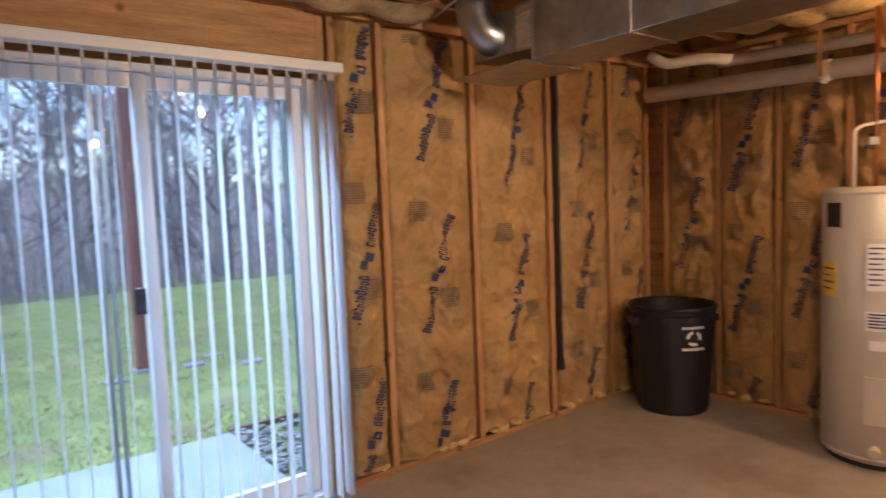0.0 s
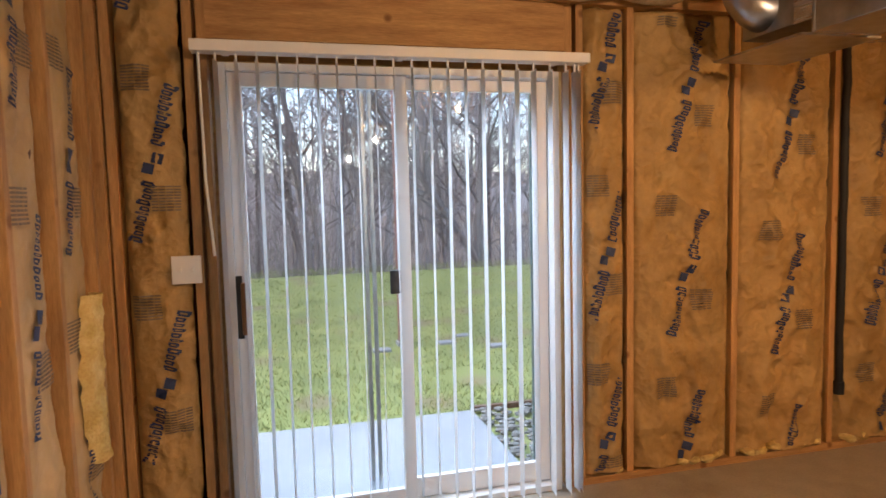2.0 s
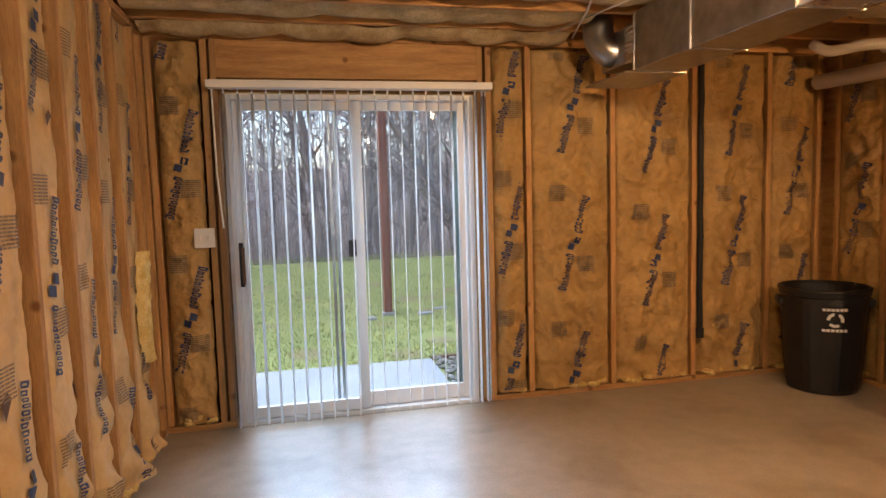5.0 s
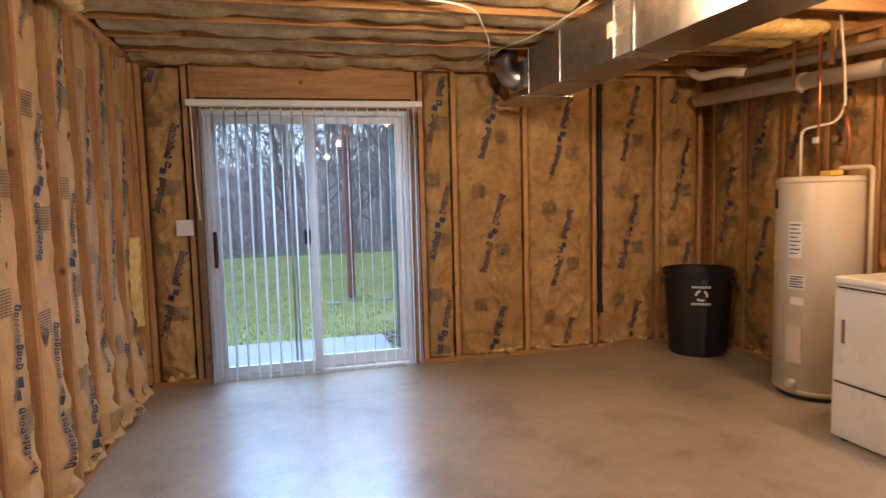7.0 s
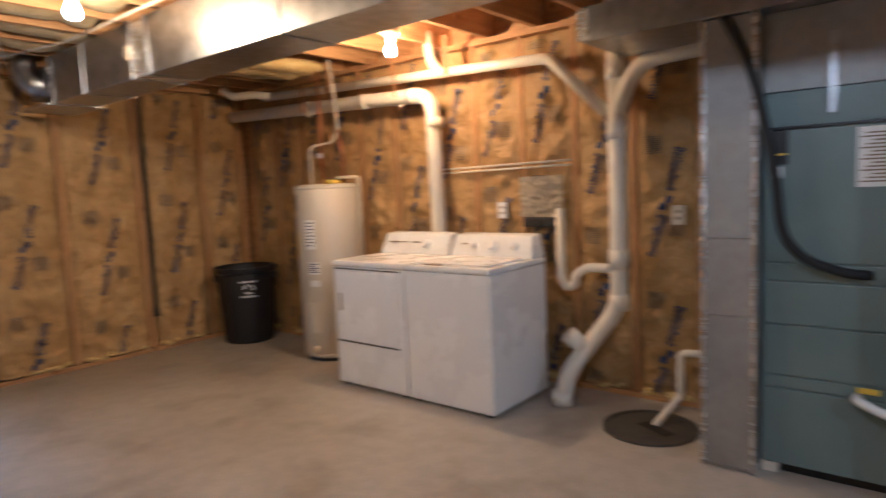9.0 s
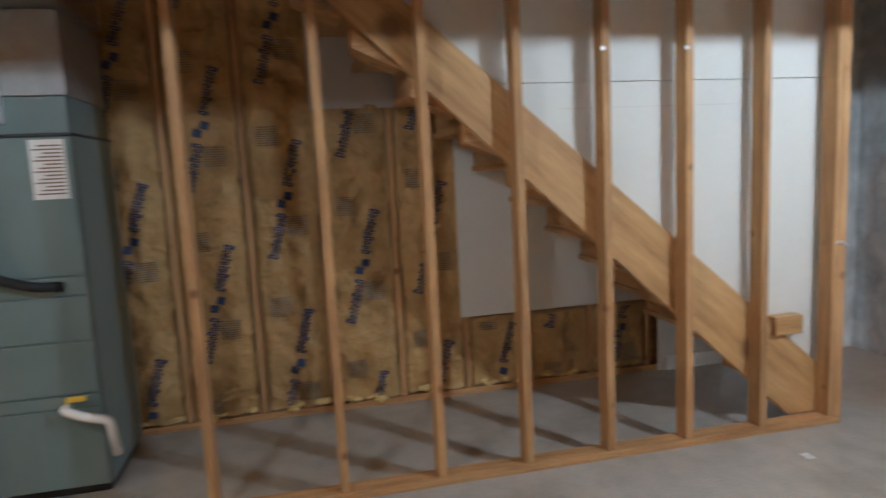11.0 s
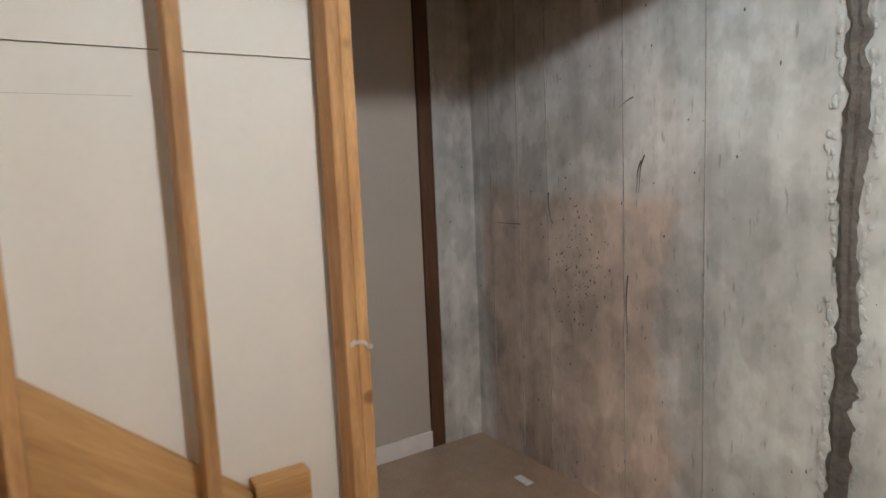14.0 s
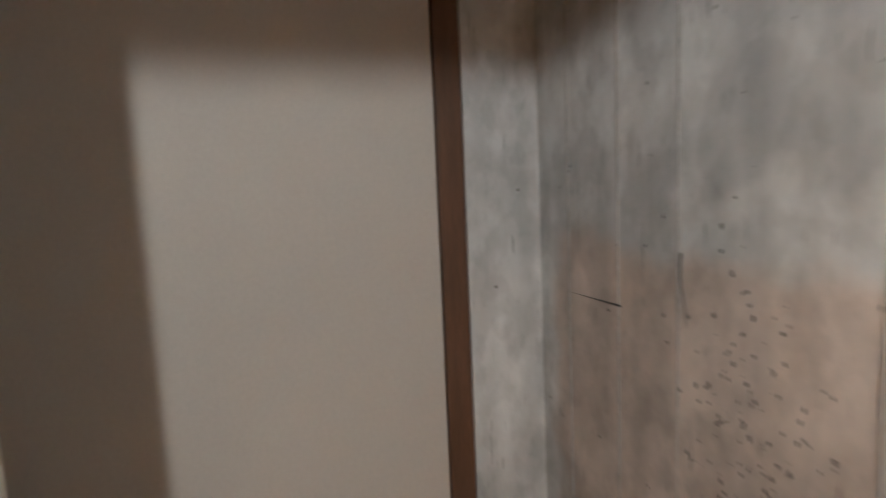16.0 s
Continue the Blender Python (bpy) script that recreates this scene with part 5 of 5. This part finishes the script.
def sloped_sheet(x0, x1, y0, y1, lift, top):
    """A sheet cut along the stair's slope below and level above."""
    bm = bmesh.new()
    prof = [(y0, slope_z(y0) + lift), (y1, min(top - 0.01, slope_z(y1) + lift)), (y1, top), (y0, top)]
    a = [bm.verts.new((x0, y, z)) for y, z in prof]
    b = [bm.verts.new((x1, y, z)) for y, z in prof]
    bm.faces.new(a)
    bm.faces.new(b[::-1])
    for k in range(4):
        bm.faces.new((a[k], b[k], b[(k + 1) % 4], a[(k + 1) % 4]))
    bmesh.ops.recalc_face_normals(bm, faces=bm.faces[:])
    return bm


near = tagged(part("wall_stair_lining", sloped_sheet(SX + 0.131, SX + 0.144, -6.285, -4.57, -0.05, 1.742), drywall_mat), "unpainted drywall lining behind the studs above the stringer", "wall", kind="structure")
part("drywall_sheet", one((SX + 0.131, -6.285, 1.746), (SX + 0.144, -4.5405, 2.462)), drywall_mat, near)
part("drywall_corner", sloped_sheet(SX + 0.131, SX + 0.144, -4.54, -3.72, -0.04, 2.462), drywall_mat, near)
part("pencil_line", one((SX + 0.1296, -5.75, 1.628), (SX + 0.1315, -4.85, 1.6292)), taupe, near)
yy = -6.02
while yy < -3.9:
    z = slope_z(yy) - 0.03
    if z > 0.1:
        at(part("tread", one((SX + 0.145, yy, z - 0.032), (EAST - 0.063, yy + 0.25, z), 0.006), wood_x, stairs), stairs)
        at(part("riser", one((SX + 0.145, yy + 0.215, z), (EAST - 0.063, yy + 0.233, z + 0.158)), wood_x, stairs), stairs)
    yy += 0.22
tagged(part("wall_painted", one((EAST - 0.0178, SOUTH + 0.315, 0.0), (EAST - 0.004, -5.902, 2.46), 0.002), taupe), "smooth taupe-painted wall at the foot of the stairs", "wall", kind="structure")
tagged(part("baseboard", one((EAST - 0.033, SOUTH + 0.315, 0.0), (EAST - 0.019, -5.95, 0.09), 0.003), white), "white painted baseboard", "baseboard", kind="structure")
tagged(part("trim", one((EAST - 0.03, SOUTH + 0.237, 0.0), (EAST + 0.05, SOUTH + 0.312, 2.46), 0.004), dark_wood), "dark stained upright board at the wall's end", "trim", kind="structure")
tagged(part("paper_scrap", one((3.0, -7.27, 0.0), (3.09, -7.23, 0.004)), white), "torn scrap of white paper on the floor", "paper")
tagged(part("paper_scrap", one((2.28, -5.88, 0.0), (2.33, -5.84, 0.004)), white), "small scrap of white paper on the floor", "paper")

# ---- outside ----
bm = bmesh.new()
gx, gy = 60, 90
grid = []
for i in range(gx + 1):
    x = math.copysign(abs(i / gx * 2 - 1) ** 2.2 * 300, i / gx * 2 - 1)
    row = []
    for j in range(gy + 1):
        y = NORTH + 0.2 + (j / gy) ** 2.6 * 420
        d = max(0.0, y - 11.5)
        z = -0.06 + 0.032 * max(0, min(y, 11.5) - 4) + 0.02 * noise.noise((x * 0.7, y * 0.7, 1)) - min(7.0, d * 0.34 if d < 8 else 2.72 + (d - 8) * 0.2)
        if y > 60:
            z += min(16, (y - 60) * 0.16) + 2 * noise.noise((x * 0.02, y * 0.02, 5))
        row.append(bm.verts.new((x, y, z)))
    grid.append(row)
for i in range(gx):
    for j in range(gy):
        bm.faces.new((grid[i][j], grid[i + 1][j], grid[i + 1][j + 1], grid[i][j + 1]))
ground = part("ground", bm, soil, smooth=True)
ground.data.materials.append(litter_mat)
for p in ground.data.polygons:
    if p.center.y > 13.5:
        p.material_index = 1
tagged(ground, "green lawn falling away to leaf-strewn woodland", "ground", kind="structure")
tagged(part("pavement", one((-2.6, NORTH + 0.21, -0.16), (0.77, 4.2, -0.025), 0.01), patio_conc), "plain pale concrete patio slab outside the door", "patio", kind="structure")
tagged(part("pavement_edging", one((0.775, 4.22, -0.14), (3.0, 4.26, -0.015), 0.005), dark_wood), "dark timber edging of the gravel bed", "edging", kind="structure")
random.seed(11)
bm = bmesh.new()
for k in range(900):
    c = Vector((random.uniform(0.79, 2.4), random.uniform(NORTH + 0.22, 4.2), -0.045 + random.uniform(0, 0.02)))
    r = random.uniform(0.014, 0.032)
    for v in bmesh.ops.create_icosphere(bm, subdivisions=1, radius=r)["verts"]:
        v.co = c + Vector((v.co.x * 1.2, v.co.y, v.co.z * 0.6)) * (1 + 0.4 * noise.noise(v.co * 60 + c * 30))
tagged(part("gravel", bm, gravel_mat), "grey crushed stones beside the patio", "gravel", kind="stuff")
random.seed(12)
verts, faces = [], []
for k in range(60000):
    y = 4.0 + 8.5 * random.random() ** 1.7
    x = random.uniform(-3.2 - y * 0.3, 2.2 + y * 0.55)
    if (y < 4.24 and x < 2.6):
        continue
    if noise.noise((x * 0.9, y * 0.9, 3)) > 0.34 and y < 6.5:
        continue
    z = -0.06 + 0.032 * max(0, min(y, 11.5) - 4) + 0.02 * noise.noise((x * 0.7, y * 0.7, 1))
    h, a = random.uniform(0.015, 0.045), random.uniform(0, math.tau)
    dx, dy = 0.006 * math.cos(a), 0.006 * math.sin(a)
    i = len(verts)
    verts += [(x - dx, y - dy, z - 0.01), (x + dx, y + dy, z - 0.01), (x + random.uniform(-0.03, 0.03), y + random.uniform(-0.03, 0.03), z + h)]
    faces.append((i, i + 1, i + 2))
me = bpy.data.meshes.new("grass")
me.from_pydata(verts, [], faces)
me.materials.append(blade_mat)
tagged(new("grass", me), "short patchy green lawn grass", "grass", kind="stuff")
post = tagged(part("deck_post", one((0.60, 6.21, -0.12), (0.70, 6.31, 3.4), 0.012), post_mat), "red-brown painted post standing on the lawn", "post")
part("post_foot", one((0.58, 6.19, -0.13), (0.72, 6.33, 0.045), 0.006), patio_conc, post)
for k, (x, y) in enumerate(((1.0, 6.1), (1.25, 6.35), (0.3, 6.0), (1.45, 5.8))):
    tagged(part("flat_stone", one((x, y, -0.05), (x + 0.18, y + 0.12, 0.03), 0.015), patio_conc), "pale flat stone lying in the grass", "stone", "stones in the grass")


def limb(verts, faces, p, d, length, r, seg, depth, rnd, twist):
    """A tapered crooked branch with side shoots."""
    n = 5 if depth < 2 else 3
    pts = [p]
    q, dd = p.copy(), d.copy()
    for k in range(n):
        dd = (dd + Vector((rnd.uniform(-1, 1), rnd.uniform(-1, 1), rnd.uniform(-0.4, 0.8))) * twist).normalized()
        q = q + dd * (length / n)
        pts.append(q.copy())
    base = len(verts)
    for k, c in enumerate(pts):
        rad = r * (1 - 0.85 * k / n)
        ax = dd.orthogonal().normalized()
        ay = dd.cross(ax)
        for s in range(seg):
            verts.append(c + (ax * math.cos(s * math.tau / seg) + ay * math.sin(s * math.tau / seg)) * rad)
    for k in range(n):
        for s in range(seg):
            a, b = base + k * seg + s, base + k * seg + (s + 1) % seg
            faces.append((a, b, b + seg, a + seg))
    return pts


def tree_mesh(name, seed, height, rad, levels=3):
    rnd = random.Random(seed)
    verts, faces = [], []
    trunk = limb(verts, faces, Vector((0, 0, -0.3)), Vector((0, 0, 1)), height, rad, 7, 0, rnd, 0.06)
    for k in range(19):
        t = 0.22 + 0.76 * k / 19
        i = min(int(t * 5), 4)
        c = trunk[i].lerp(trunk[i + 1], t * 5 - i)
        a = rnd.uniform(0, math.tau)
        d = Vector((math.cos(a), math.sin(a), rnd.uniform(0.5, 1.3))).normalized()
        b1 = limb(verts, faces, c, d, height * rnd.uniform(0.22, 0.42) * (1.15 - t * 0.6), rad * 0.42 * (1.1 - t), 4, 1, rnd, 0.12)
        for m in range(6):
            c2 = b1[min(1 + m % 5, 5)]
            d2 = Vector((rnd.uniform(-1, 1), rnd.uniform(-1, 1), rnd.uniform(0.1, 1.2))).normalized()
            b2 = limb(verts, faces, c2, d2, height * rnd.uniform(0.07, 0.14), rad * 0.15, 3, 2, rnd, 0.14)
            if levels > 2:
                for w in range(4):
                    d3 = Vector((rnd.uniform(-1, 1), rnd.uniform(-1, 1), rnd.uniform(0, 1.2))).normalized()
                    limb(verts, faces, b2[rnd.randint(1, 3)], d3, height * rnd.uniform(0.03, 0.06), rad * 0.075, 3, 2, rnd, 0.15)
    me = bpy.data.meshes.new(name)
    me.from_pydata([tuple(v) for v in verts], [], faces)
    me.materials.append(bark)
    return me


def ground_z(y):
    d = max(0.0, y - 11.5)
    return -0.06 + 0.032 * max(0, min(y, 11.5) - 4) - min(7.0, d * 0.34 if d < 8 else 2.72 + (d - 8) * 0.2)


kinds = [tree_mesh("tree", s, 13 + s % 3 * 2, 0.13 + 0.03 * (s % 3)) for s in range(1, 6)]
rnd = random.Random(4)
for k in range(40):
    y = 14.5 + 18 * (k / 40) + rnd.uniform(-0.8, 0.8)
    x = rnd.uniform(-0.42, 0.62) * (y + 2) + 0.4
    t = tagged(new("tree", kinds[k % 5]), "bare grey winter tree with many fine twigs", "tree", "bare trees")
    t.matrix_basis = pose(x, y, ground_z(y), rnd.uniform(-4, 4), rnd.uniform(-4, 4), rnd.uniform(0, 360)) @ Matrix.Scale(rnd.uniform(0.75, 1.15), 4)
arch = tagged(new("tree", tree_mesh("leaning_tree", 21, 11, 0.14)), "leaning bare tree with an arching limb", "tree", "bare trees")
arch.matrix_basis = pose(5.6, 16.5, ground_z(16.5), 0, -34, 12)
# the mass of woods further down the slope
verts, faces = [], []
rnd = random.Random(9)
for k in range(560):
    y = 24 + 42 * rnd.random()
    x = rnd.uniform(-0.55, 0.75) * (y + 3)
    h = rnd.uniform(8.0, 16.0)
    base = Vector((x, y, ground_z(min(y, 60)) - 0.3))
    tr = limb(verts, faces, base, Vector((0, 0, 1)), h, rnd.uniform(0.06, 0.17), 4, 0, rnd, 0.05)
    for m in range(13):
        d = Vector((rnd.uniform(-1, 1), rnd.uniform(-0.5, 0.5), rnd.uniform(0.4, 1.3))).normalized()
        b = limb(verts, faces, tr[rnd.randint(2, 5)], d, h * rnd.uniform(0.12, 0.25), 0.035, 3, 2, rnd, 0.2)
        for w in range(2):
            d = Vector((rnd.uniform(-1, 1), rnd.uniform(-0.5, 0.5), rnd.uniform(0.2, 1.2))).normalized()
            limb(verts, faces, b[rnd.randint(1, 3)], d, h * 0.08, 0.015, 3, 2, rnd, 0.3)
me = bpy.data.meshes.new("far_woods")
me.from_pydata([tuple(v) for v in verts], [], faces)
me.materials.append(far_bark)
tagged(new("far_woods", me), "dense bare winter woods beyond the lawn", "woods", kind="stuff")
# brush at the foot of the woods
verts, faces = [], []
for k in range(2600):
    y = 13.2 + 12 * rnd.random() ** 1.4
    x = rnd.uniform(-0.5, 0.7) * (y + 3)
    d = Vector((rnd.uniform(-0.5, 0.5), rnd.uniform(-0.5, 0.5), 1)).normalized()
    limb(verts, faces, Vector((x, y, ground_z(y) - 0.1)), d, rnd.uniform(1.2, 3.6), 0.014, 3, 2, rnd, 0.25)
me = bpy.data.meshes.new("brush")
me.from_pydata([tuple(v) for v in verts], [], faces)
me.materials.append(bark)
tagged(new("brush", me), "leafless brush along the wood's edge", "brush", kind="stuff")
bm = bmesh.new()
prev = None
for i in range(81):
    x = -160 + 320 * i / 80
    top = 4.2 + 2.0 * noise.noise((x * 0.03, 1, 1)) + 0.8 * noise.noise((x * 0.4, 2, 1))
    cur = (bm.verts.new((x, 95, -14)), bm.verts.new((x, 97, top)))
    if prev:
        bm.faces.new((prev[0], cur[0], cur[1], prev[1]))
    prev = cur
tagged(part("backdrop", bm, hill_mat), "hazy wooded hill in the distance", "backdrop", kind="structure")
